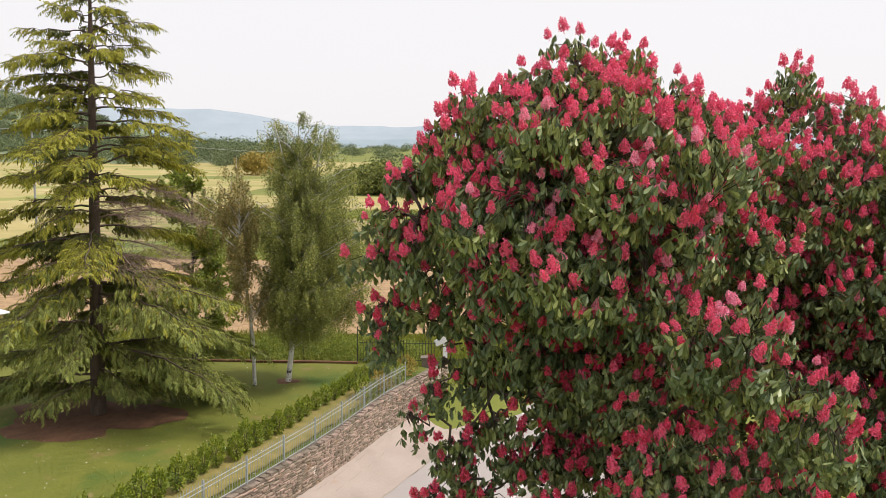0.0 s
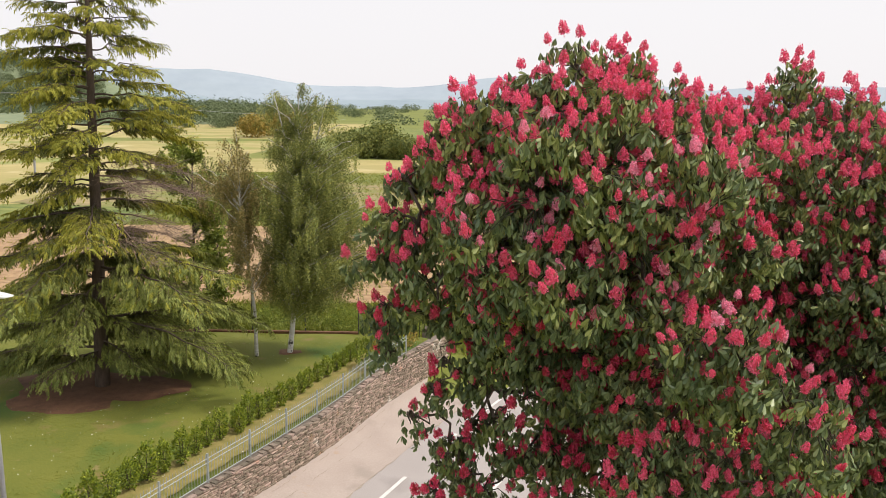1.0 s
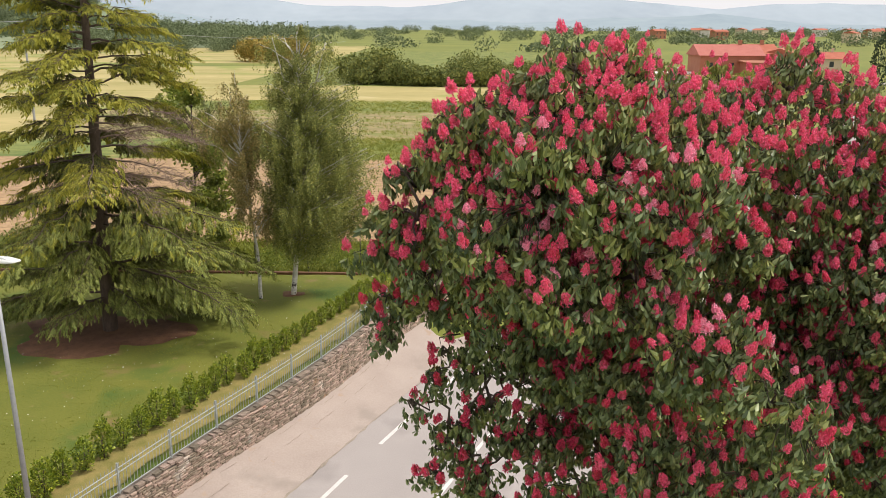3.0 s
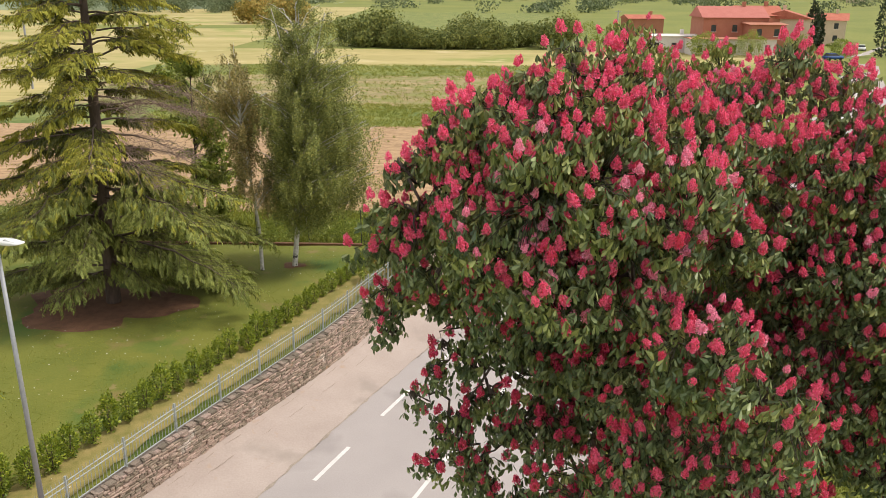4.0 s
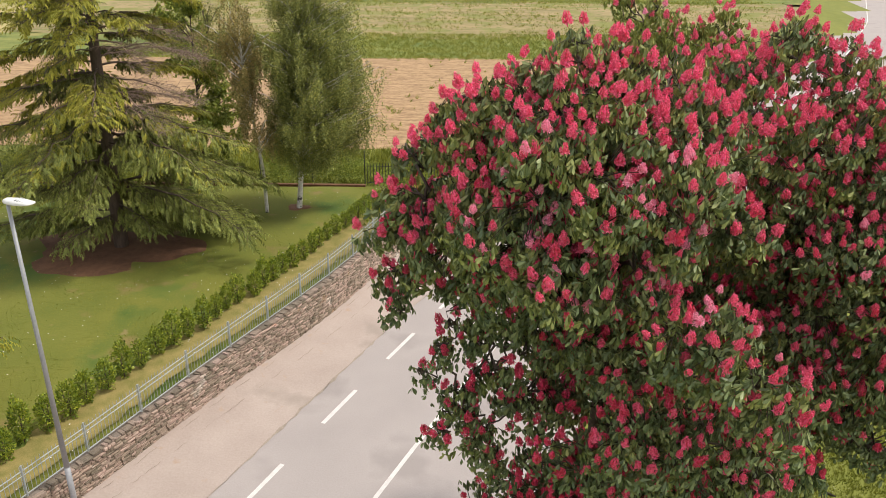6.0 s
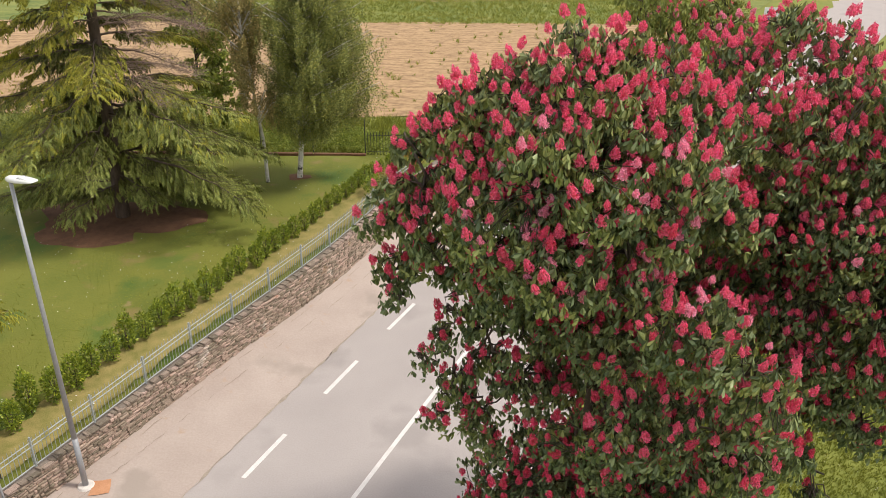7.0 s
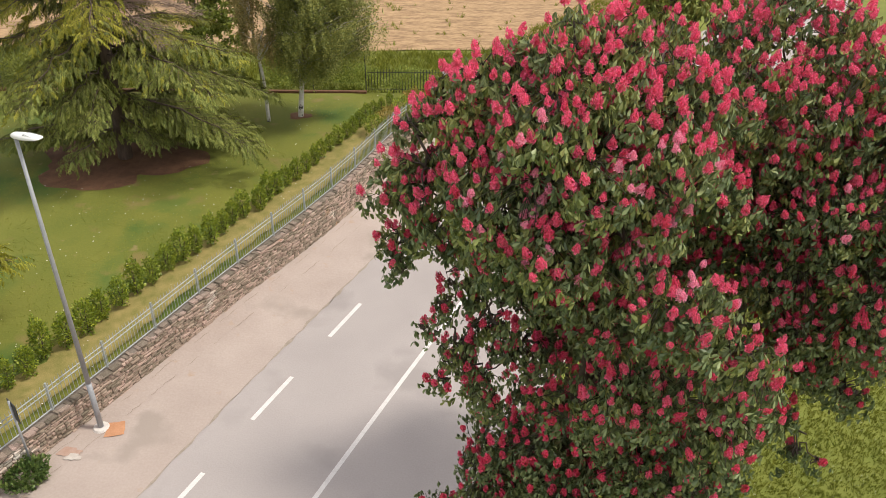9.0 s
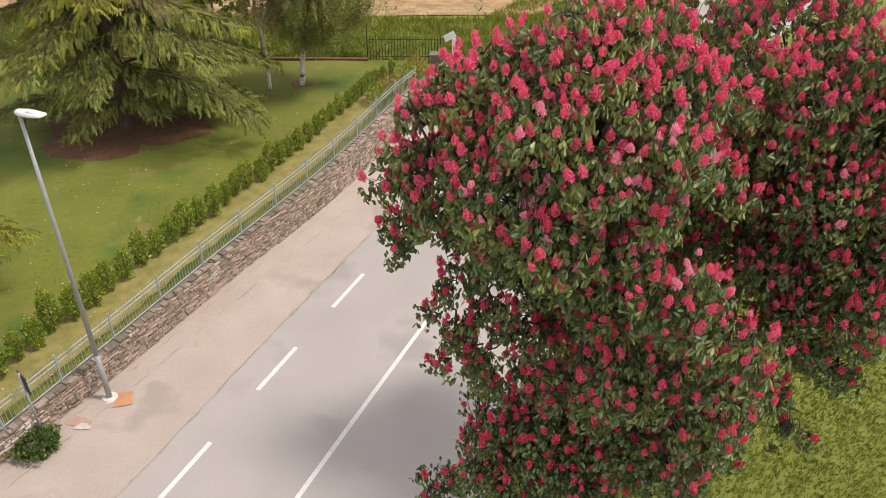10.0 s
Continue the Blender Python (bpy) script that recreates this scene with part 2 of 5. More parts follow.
def frames_from(pos, zdir, size, rng, xdir=None):
    """Frames with their z axis along zdir, turned by chance about it (or with x near xdir)."""
    z = zdir / np.maximum(np.linalg.norm(zdir, axis=1, keepdims=True), 1e-6)
    a = rng.normal(size=z.shape) if xdir is None else np.array(xdir, float)
    x = a - (a * z).sum(1, keepdims=True) * z
    x /= np.maximum(np.linalg.norm(x, axis=1, keepdims=True), 1e-6)
    y = np.cross(z, x)
    s = np.asarray(size)
    s = s[:, None] if s.ndim == 1 else s
    return np.stack([x * s, y * s, z * s, pos], axis=2)


def join(*pairs):
    vs, fs, k = [], [], 0
    for v, f in pairs:
        vs.append(v)
        fs.append(f + k)
        k += len(v)
    return np.concatenate(vs), np.concatenate(fs)


def tube(points, radii, sides=7):
    """A round tapered limb along points, as arrays."""
    p = np.asarray(points, float)
    d = np.gradient(p, axis=0)
    d /= np.maximum(np.linalg.norm(d, axis=1, keepdims=True), 1e-9)
    ref = np.where(np.abs(d[:, 2:3]) > 0.9, np.array([[1.0, 0, 0]]), np.array([[0, 0, 1.0]]))
    a = np.cross(d, ref)
    a /= np.linalg.norm(a, axis=1, keepdims=True)
    b = np.cross(d, a)
    t = np.arange(sides) / sides * 2 * math.pi
    r = np.asarray(radii, float)[:, None, None]
    v = p[:, None] + r * (a[:, None] * np.cos(t)[None, :, None] + b[:, None] * np.sin(t)[None, :, None])
    f = []
    for i in range(len(p) - 1):
        for j in range(sides):
            q, w = i * sides + j, i * sides + (j + 1) % sides
            f += [(q, w, w + sides), (q, w + sides, q + sides)]
    return v.reshape(-1, 3), np.array(f)


def bend(a, b, lift=0.0, n=6, wob=0.0, rng=None):
    """Points from a to b with a bow upwards (or down) between them."""
    s = np.linspace(0, 1, n)[:, None]
    p = np.asarray(a) * (1 - s) + np.asarray(b) * s
    p[:, 2] += lift * np.sin(s[:, 0] * math.pi)
    if wob and rng is not None:
        p[1:-1] += rng.normal(scale=wob, size=(n - 2, 3))
    return p


def box(bm, lo, hi, bevel=0.0):
    v = [bm.verts.new((x, y, z)) for z in (lo[2], hi[2]) for y in (lo[1], hi[1]) for x in (lo[0], hi[0])]
    fs = [bm.faces.new([v[i] for i in q]) for q in ((0, 2, 3, 1), (4, 5, 7, 6), (0, 1, 5, 4), (2, 6, 7, 3), (0, 4, 6, 2), (1, 3, 7, 5))]
    if bevel:
        bmesh.ops.bevel(bm, geom=list({e for g in fs for e in g.edges}), offset=bevel, segments=2, affect="EDGES")
    return bm


def rod(bm, a, b, r1, r2=None, sides=8):
    """A capped tapered rod from a to b."""
    a, b = Vector(a), Vector(b)
    m = Matrix.Translation((a + b) / 2) @ (b - a).to_track_quat("Z", "Y").to_matrix().to_4x4()
    bmesh.ops.create_cone(bm, cap_ends=True, segments=sides, radius1=r1, radius2=r1 if r2 is None else r2, depth=(b - a).length, matrix=m)
    return bm


def empty(name, at, label, category, group="", kind=""):
    ob = new(name)
    ob.location = at
    return tagged(ob, label, category, group, kind)


def hang(ob, parent):
    """Put a part built in world places under its thing."""
    ob.parent = parent
    ob.matrix_parent_inverse = Matrix.Translation(-Vector(parent.location))
    return ob

# ---- the plan ----
ROAD_Y = (-40, 0, 13.5, 20.5, 27, 35, 45, 54, 70, 87, 118, 150, 176, 205, 260, 330)
ROAD_X = (-26, -9.3, -3.9, -1.05, 1.7, 5.4, 11.5, 17.7, 28.5, 39.5, 56, 70, 82, 97, 130, 165)


def road_mid(y):
    """x of the solid middle line at y."""
    return float(np.mean(np.interp(y + np.linspace(-4, 4, 9), ROAD_Y, ROAD_X)))


def road_side(y, off):
    """The point that lies off metres to the right of the middle line."""
    d = Vector((road_mid(y + 1.5) - road_mid(y - 1.5), 3.0)).normalized()
    return road_mid(y) + d.y * off, y - d.x * off


WALL_A, WALL_U = np.array((-9.98, 17.48)), np.array((0.457, 0.8895))   # foot of the wall, and the way along it
WALL_N = np.array((-0.8895, 0.457))                                       # from the road into the garden


def wall_top(y):
    return float(np.interp(y, (5, 14.3, 18, 22, 26, 33, 42), (0.62, 0.85, 1.13, 1.50, 1.74, 1.95, 2.1)))


def lawn_z(y):
    return wall_top(y) - 0.08


def along(s, d=0.0):
    """The point s metres along the wall from the lamp, d metres into the garden."""
    q = WALL_A + WALL_U * s + WALL_N * (d + 0.010 * max(0.0, min(s, 17.0) - 8) ** 2 + 0.05 * max(0.0, s - 17))
    return float(q[0]), float(q[1])

# ---- ground, road, fields ----
def ground_z(x, y):
    """Fields lie a little higher than the road."""
    a = min(1.0, max(0.0, (y - 33) / 12))
    off = x - road_mid(y)
    b = min(1.0, max(0.0, (-off - 3.9) / 3.0)) if off < 0 else min(1.0, max(0.0, (off - 6) / 20))
    far = max(0.0, math.hypot(x, y) - 300) / 900
    return -0.06 + 1.5 * a * a * (3 - 2 * a) * b * min(1.0, max(0, y) / 60 if off > 0 else 1.0) + min(9.0, 9 * far)


def sheet(name, xs, ys, zfun, mat, label, category, kind="structure"):
    v = [(x, y, zfun(x, y)) for y in ys for x in xs]
    n = len(xs)
    f = [(j * n + i, j * n + i + 1, (j + 1) * n + i + 1, (j + 1) * n + i) for j in range(len(ys) - 1) for i in range(n - 1)]
    return tagged(mesh_part(name, v, f, mat, smooth=True), label, category, "", kind)


near_axis = [i * 2.5 for i in range(-28, 29)]
far_axis = [80, 95, 115, 140, 170, 210, 260, 330, 420, 550, 750, 1000, 1400, 2000, 3000, 4600]
xs = [-a for a in reversed(far_axis)] + near_axis + far_axis
ys = [-4600, -2000, -800, -300, -120] + [i * 2.5 for i in range(-24, 40)] + [105, 115, 130, 145, 160, 180, 200, 230, 260, 300, 350, 420, 550, 750, 1000, 1400, 2000, 3000, 4600]
sheet("ground", xs, ys, ground_z, M_GROUND, "meadow ground of green and yellow grass reaching the hills", "ground")


def ribbon(name, lo, hi, y0, y1, z, mat, label, step=1.5, kind="structure", category="road", parent=None, wob=0.0):
    n = max(2, int((y1 - y0) / step) + 1)
    v, rng = [], np.random.default_rng(5)
    for i in range(n):
        y = y0 + (y1 - y0) * i / (n - 1)
        for off in (lo, hi):
            x, yy = road_side(y, off + (rng.normal() * wob if wob else 0))
            v.append((x, yy, z))
    f = [(2 * i, 2 * i + 1, 2 * i + 3, 2 * i + 2) for i in range(n - 1)]
    ob = mesh_part(name, v, f, mat, parent)
    return tagged(ob, label, category if parent is None else "", "", kind if parent is None else "")


road = ribbon("road", -7.2, 4.2, -38, 320, 0.0, M_ASPHALT, "pale worn asphalt road with white lines")
ribbon("centre_line", -0.065, 0.065, -30, 300, 0.006, M_LINE, "solid white painted road line", kind="structure", category="road marking")
SEAM = -4.15
ribbon("verge_seam", SEAM - 0.022, SEAM + 0.022, -10, 60, 0.010, M_CRACK, "dark dirty joint between asphalt and verge", 0.35, category="road joint", wob=0.03)


def verge_rise(s):
    """How much higher the verge lies at the wall's foot than at the seam."""
    return 0.27 * min(1.0, max(0.0, s / 6))


def verge_z(s, d):
    """Height of the verge d metres out from the wall's face."""
    return 0.012 + verge_rise(s) * max(0.0, 1 - d / 1.7) ** 1.4 + 0.05 * max(0.0, 1 - max(d, 0) / 0.3)


def verge():
    v, f, m = [], [], 9
    for i in range(76):
        s = -20 + i * 0.75
        a = along(s, 0.22)
        b = road_side(a[1] - 2.1, SEAM)
        width = math.hypot(b[0] - a[0], b[1] - a[1])
        for k in range(m):
            q = (0, 0.055, 0.09, 0.14, 0.2, 0.28, 0.4, 0.6, 1)[k]
            v.append((a[0] * (1 - q) + b[0] * q, a[1] * (1 - q) + b[1] * q, verge_z(s, q * width - 0.22) if k < m - 1 else 0.006))
    for i in range(75):
        for k in range(m - 1):
            f.append((i * m + k, i * m + k + 1, i * m + k + m + 1, i * m + k + m))
    return tagged(mesh_part("pavement", v, f, M_VERGE, smooth=True), "sandy concrete verge along the foot of the stone wall", "pavement", "", "structure")


verge()
DASHES = [(13.40 + k * 3.93, 15.30 + k * 3.93) for k in range(-4, 12)]
for k, (a, b) in enumerate(DASHES):
    ob = ribbon("lane_dash", -3.19, -3.05, a - 1.17, b - 1.17, 0.006, M_LINE, "short white painted lane dash", 1.0, category="road marking")
    tagged(ob, group="dashes along the lane")


def field(name, x0, x1, y0, y1, mat, label, z=0.05, nx=14, ny=6, wob=1.2):
    rng = np.random.default_rng(len(label))
    v = []
    for j in range(ny + 1):
        for i in range(nx + 1):
            x, y = x0 + (x1 - x0) * i / nx, y0 + (y1 - y0) * j / ny
            if j in (0, ny):
                y += rng.normal() * wob
            x = min(x, road_mid(y) - 9)
            v.append((x, y, ground_z(x, y) + z))
    f = [(j * (nx + 1) + i, j * (nx + 1) + i + 1, (j + 1) * (nx + 1) + i + 1, (j + 1) * (nx + 1) + i) for j in range(ny) for i in range(nx)]
    return tagged(mesh_part(name, v, f, mat, smooth=True), label, "field", "", "structure")


field("tilled_field", -60, 40, 47, 78, M_TILLED, "tilled pale brown soil with few weeds", 0.06, wob=0.3)
field("green_field", -52, 55, 78, 93, M_GREENFIELD, "low green crop strip beyond the tilled soil", 0.05, wob=0.3)
field("stubble_field", -52, 60, 93, 126, M_TANFIELD, "sparse yellow and green stubble field", 0.06)
field("green_field", -52, 62, 126, 143, M_GREENFIELD, "thin green crop strip before the hay", 0.05)
field("hay_field", -52, 64, 143, 182, M_YELLOW, "pale yellow cut hay strip below the shrubs", 0.06)
field("hay_field", -330, -50.5, 60, 500, M_YELLOW, "wide ripening yellow hay field", 0.03, 20, 30, 8)
field("green_field", -50, 40, 205, 420, M_GREENFIELD, "green rolling meadow behind the shrub line", 0.08, 14, 12, 5)

# ---- the garden: lawn behind the wall ----
def lawn():
    v, f, n = [], [], 26
    ss = [-22 + i * 0.75 for i in range(60)]
    for s in ss:
        for k in range(n):
            q = k / (n - 1)
            d = 0.36 + 42 * q ** 1.8
            x, y = along(s, d)
            y = min(y, 38.7)
            v.append((x, y, lawn_z(y) + 0.02 * math.sin(x * 1.3) * math.sin(y * 1.1) * min(1, d)))
    for i in range(len(ss) - 1):
        for k in range(n - 1):
            f.append((i * n + k, i * n + k + n, i * n + k + n + 1, i * n + k + 1))
    return tagged(mesh_part("lawn", v, f, M_LAWN, smooth=True), "mown garden lawn with dry patches and daisies", "lawn", "", "structure")


lawn()


def band(name, d0, d1, s0, s1, z, mat, label, category):
    rng = np.random.default_rng(3)
    v = []
    n = int((s1 - s0) / 0.5)
    for i in range(n + 1):
        s = s0 + (s1 - s0) * i / n
        for d in (d0 + rng.normal() * 0.05, d1 + rng.normal() * 0.12):
            x, y = along(s, d)
            v.append((x, y, lawn_z(y) + z))
    f = [(2 * i, 2 * i + 2, 2 * i + 3, 2 * i + 1) for i in range(n)]
    return tagged(mesh_part(name, v, f, mat, smooth=True), label, category, "", "structure")


band("bare_strip", 0.7, 2.3, -14, 21, 0.03, M_DRYGRASS, "strip of dry yellow clippings between fence and hedge", "grass strip")


def disc(name, x, y, r, z, mat, label, category, ry=None, seed=1):
    rng = np.random.default_rng(seed)
    n = 28
    v = [(x, y, z)] + [(x + math.cos(t) * r * w, y + math.sin(t) * (ry or r) * w, z) for t, w in ((i / n * 2 * math.pi, 1 + 0.16 * math.sin(3 * i / n * 6.28 + seed) + 0.1 * math.sin(7 * i / n * 6.28) + rng.normal() * 0.03) for i in range(n))]
    v[0] = (x, y, z)
    f = [(0, i + 1, (i + 1) % n + 1) for i in range(n)]
    return tagged(mesh_part(name, v, f, mat), label, category, "", "structure")


def soil_bed(name, x, y, r, ry, label):
    """A round bed of bare earth that lies on the sloping lawn."""
    rng = np.random.default_rng(int(r * 100))
    n, v = 30, []
    for k in range(4):
        for i in range(n):
            t = i / n * 2 * math.pi
            w = (k / 3) * (1 + 0.18 * math.sin(3 * t + 1) + (rng.normal() * 0.06 if k == 3 else 0))
            px, py = x + math.cos(t) * r * w, y + math.sin(t) * ry * w
            v.append((px, py, lawn_z(py) + 0.035 - 0.03 * (k == 3)))
    f = [(k * n + i, k * n + (i + 1) % n, (k + 1) * n + (i + 1) % n, (k + 1) * n + i) for k in range(3) for i in range(n)]
    return tagged(mesh_part(name, v, f, M_SOIL), label, "soil bed", "", "structure")


soil_bed("soil_bed", -14.2, 30.6, 3.2, 2.2, "reddish brown needle litter under the cedar")
soil_bed("soil_bed", -7.4, 35.6, 0.55, 0.4, "ring of bare brown earth round a birch")

# ---- chestnut trees ----
def leaflet(length, width, az, droop):
    """One obovate leaflet, widest towards its pointed tip and folded along its rib, from the leaf's centre outwards."""
    pts = np.array(((0, 0, 0), (0.42, -0.34, -0.03), (0.76, -0.5, -0.12), (1.0, 0, -0.26), (0.76, 0.5, -0.12), (0.42, 0.34, -0.03)))
    pts[:, 2] -= 0.10 * np.abs(pts[:, 1])
    pts = pts * (length, width, length)
    c, s = math.cos(droop), math.sin(droop)
    pts = pts @ np.array(((c, 0, -s), (0, 1, 0), (s, 0, c)))
    c, s = math.cos(az), math.sin(az)
    return pts @ np.array(((c, s, 0), (-s, c, 0), (0, 0, 1))), np.array(((0, 1, 2), (0, 2, 3), (0, 3, 4), (0, 4, 5)))


def palmate_leaf(rng, size=0.15):
    return join(*[leaflet(size * (1.0 - 0.13 * abs(k)), size * 0.28, k * 0.70 + rng.normal() * 0.12, 1.02 + rng.normal() * 0.25) for k in (-2, -1, 0, 1, 2)])


def panicle(rng, height=0.25, radius=0.078, florets=72):
    """An upright cone of florets: each is a small cup of four petals."""
    petal = np.array(((0, 0, 0), (0.8, -0.38, 0.6), (0.8, 0.38, 0.65)))
    floret = []
    for k in range(4):
        c, s = math.cos(k * 1.571), math.sin(k * 1.571)
        floret.append((petal @ np.array(((c, s, 0), (-s, c, 0), (0, 0, 1))), np.array(((0, 1, 2),))))
    floret = join(*floret)
    h = rng.random(florets) ** 1.15
    t = np.arange(florets) * 2.4 + rng.normal(size=florets) * 0.3
    r = radius * (1.0 - 0.72 * h) * (0.55 + 0.5 * rng.random(florets)) * np.where(h < 0.12, 0.75, 1)
    pos = np.stack([np.cos(t) * r, np.sin(t) * r, h * height], 1)
    out = np.stack([np.cos(t), np.sin(t), 0.15 + rng.normal(size=florets) * 0.3], 1)
    v = spread_out(floret, frames_from(pos, out, (0.027 if florets > 50 else 0.034) * (1.1 - 0.45 * h), rng))
    rings = [tube(((0, 0, -0.01), (0, 0, 0.15 * height), (0, 0, 0.5 * height), (0, 0, 0.98 * height)), (radius * 0.28, radius * 0.46, radius * 0.32, radius * 0.06), 5)]
    v = join(v, *rings)
    return join(v, tube(((0, 0, -0.06), (0, 0, height * 0.9)), (0.007, 0.003), 3))


LEAVES = [palmate_leaf(np.random.default_rng(k), 0.126) for k in range(4)]
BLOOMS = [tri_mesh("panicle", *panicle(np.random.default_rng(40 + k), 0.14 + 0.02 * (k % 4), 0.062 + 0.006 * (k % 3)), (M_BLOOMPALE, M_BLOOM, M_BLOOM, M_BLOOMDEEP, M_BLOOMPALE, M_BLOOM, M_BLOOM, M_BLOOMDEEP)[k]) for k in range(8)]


# light put into bloom colour by height: paler mix up high, deeper reds below
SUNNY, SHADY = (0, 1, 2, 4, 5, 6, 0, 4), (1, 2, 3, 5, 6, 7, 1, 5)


def boughs(lobes, rng):
    """Splits each large lobe of a crown into small leafy bough ends with gaps between them."""
    out = []
    for x, y, z, r in lobes:
        count = max(3, int(10 * (r / 0.75) ** 1.7))
        k = np.arange(count) + 0.5
        tilt = np.arccos(1 - 1.62 * k / count)
        az = k * 2.4 + rng.random() * 6
        d = np.stack([np.sin(tilt) * np.cos(az), np.sin(tilt) * np.sin(az), np.cos(tilt)], 1) + rng.normal(size=(count, 3)) * 0.3
        size = np.minimum(0.20 + 0.26 * rng.random(count), 0.62 * r) * (1 if r < 1 else 1.25)
        far = (r - size * 0.5) * (0.62 + 0.46 * rng.random(count)) + np.where(rng.random(count) < 0.12, 0.15, 0)
        out.append(np.concatenate([np.array((x, y, z)) + d * far[:, None], size[:, None]], 1))
        out.append(np.array(((x, y + 0.1, z - 0.1, r * 0.55),)))
    return np.concatenate(out)


def shoots(lobes, per_area, rng, inner=0.25):
    """Places and ways of the twig ends on the bough ends' outside."""
    subs = boughs(lobes, rng)
    c, r = subs[:, :3], subs[:, 3]
    big, rad = lobes[:, :3], lobes[:, 3]
    pos, way = [], []
    for i in range(len(subs)):
        deep = (np.linalg.norm(big - c[i], axis=1) / rad).min()
        n = int(per_area * 4 * math.pi * r[i] ** 2 * (1.0 if deep > 0.5 else 0.5))
        d = rng.normal(size=(n, 3)) + (0, 0, 0.1)
        d /= np.linalg.norm(d, axis=1, keepdims=True)
        p = c[i] + d * (1.05, 1.05, 0.85) * r[i] * (1 + rng.normal(size=(n, 1)) * 0.2)
        keep = np.ones(n, bool)
        near = np.where(np.linalg.norm(c - c[i], axis=1) < r + r[i])[0]
        for j in near:
            if j != i:
                keep &= np.linalg.norm(p - c[j], axis=1) > r[j] * 0.72
        keep |= rng.random(n) < inner * 0.35
        keep &= ~((d[:, 2] < -0.35) & (rng.random(n) < 0.75))
        pos.append(p[keep])
        way.append(d[keep])
    return np.concatenate(pos), np.concatenate(way)


def chestnut(name, foot, lobes, label, density, flower_share, seed, leaf_mat=None, own_flowers=300, leaf_count=8):
    rng = np.random.default_rng(seed)
    lobes = np.array(lobes, float)
    tree = empty(name, foot, label, "tree", "chestnut trees beside the road")
    pos, way = shoots(lobes, density, rng)
    up = np.array((0, 0, 1.0))
    # leaves: rosettes that droop round each twig end
    n = len(pos)
    lp, lz, lx, ls = [], [], [], []
    for k in range(leaf_count):
        az = k * 2.4 + rng.random(n) * 1.2
        side = np.stack([np.cos(az), np.sin(az), np.zeros(n)], 1)
        side = side + way * 0.55
        side /= np.linalg.norm(side, axis=1, keepdims=True)
        stalk = 0.06 + 0.13 * rng.random(n)
        depth = -0.02 - 0.13 * rng.random(n) - 0.03 * k / leaf_count
        lp.append(pos + side * stalk[:, None] + up * depth[:, None])
        lz.append(up * 0.9 + side * 0.6 + rng.normal(size=(n, 3)) * 0.28)
        lx.append(side)
        ls.append(0.75 + 0.5 * rng.random(n))
    lp, lz, lx, ls = (np.concatenate(q) for q in (lp, lz, lx, ls))
    # share of the lit leaf tone grows with height, so colour carries the light
    lighter = np.tile(rng.random(n) < np.interp(pos[:, 2], (7, 10, 13), (0.05, 0.30, 0.58)), leaf_count)
    for name, chosen, look_mat, words in (("crown", ~lighter, leaf_mat or M_LEAF, "dark green palmate drooping leaves"), ("young_leaves", lighter, leaf_mat or M_LEAFLIT, "yellow-green leaves with the top's light put into their colour")):
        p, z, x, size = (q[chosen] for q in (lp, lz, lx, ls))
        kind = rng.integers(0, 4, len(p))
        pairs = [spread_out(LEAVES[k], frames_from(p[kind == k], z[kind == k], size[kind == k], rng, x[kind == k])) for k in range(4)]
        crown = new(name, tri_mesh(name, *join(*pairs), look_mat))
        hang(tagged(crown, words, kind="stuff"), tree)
    # trunk, limbs and twigs
    base = np.array(foot)
    heart = base + (0.05, 0.0, 3.2)
    trunk = new("trunk", tri_mesh("trunk", *tube(bend(base - (0, 0, 0.1), heart, 0, 5), (0.26, 0.2, 0.17, 0.16, 0.15), 12), M_BARK))
    hang(trunk, tree)
    limbs = []
    lead = base + (0.1, 0, lobes[:, 2].max() - 2.2)
    limbs.append(tube(bend(heart, lead, 0, 8, 0.06, rng), np.linspace(0.15, 0.05, 8), 8))
    for c, r in zip(lobes[:, :3], lobes[:, 3]):
        s = min(0.9, max(0.0, (c[2] - heart[2] - 1.6) / max(0.1, lead[2] - heart[2])))
        a = heart * (1 - s) + lead * s
        if r < 0.3:
            gap = np.linalg.norm(lobes[:, :3] - c, axis=1) + np.where(lobes[:, 3] > r * 1.15, 0, 99)
            if gap.min() < 1.3:
                a = lobes[gap.argmin(), :3]
        limbs.append(tube(bend(a, c, 0.25, 9, 0.07, rng), np.linspace(min(0.06, 0.012 + 0.06 * r), 0.008, 9), 6))
    forks = []
    for c, r in zip(lobes[:, :3], lobes[:, 3]):
        for k in range(7):
            d = rng.normal(size=3) + (0, 0, 0.2)
            e = c + d / np.linalg.norm(d) * r * (0.5 + 0.2 * rng.random())
            forks.append(e)
            limbs.append(tube(bend(c, e, 0.06, 4, 0.03, rng), np.linspace(0.018, 0.010, 4), 4))
    forks = np.array(forks)
    near = np.argmin(np.linalg.norm(pos[:, None] - forks[None], axis=2), axis=1)
    twigs = [tube(bend(pos[i] + (forks[near[i]] - pos[i]) * min(1, 0.38 / np.linalg.norm(forks[near[i]] - pos[i])), pos[i] - up * 0.02, 0.05, 3, 0.02, rng), (0.009, 0.007, 0.005), 3) for i in range(n)]
    limb = new("limb", tri_mesh("limb", *join(*limbs), M_BARK))
    hang(limb, tree)
    twig = new("twig", tri_mesh("twig", *join(*twigs), M_TWIG))
    hang(tagged(twig, kind="stuff"), tree)
    # flower candles on the sunny ends
    chance = flower_share * np.clip(0.85 + 0.3 * way[:, 2], 0.4, 1.0) * np.interp(pos[:, 2], (4.5, 6.0, 8.5, 10.0), (0.12, 0.55, 0.85, 1.0))
    has = []
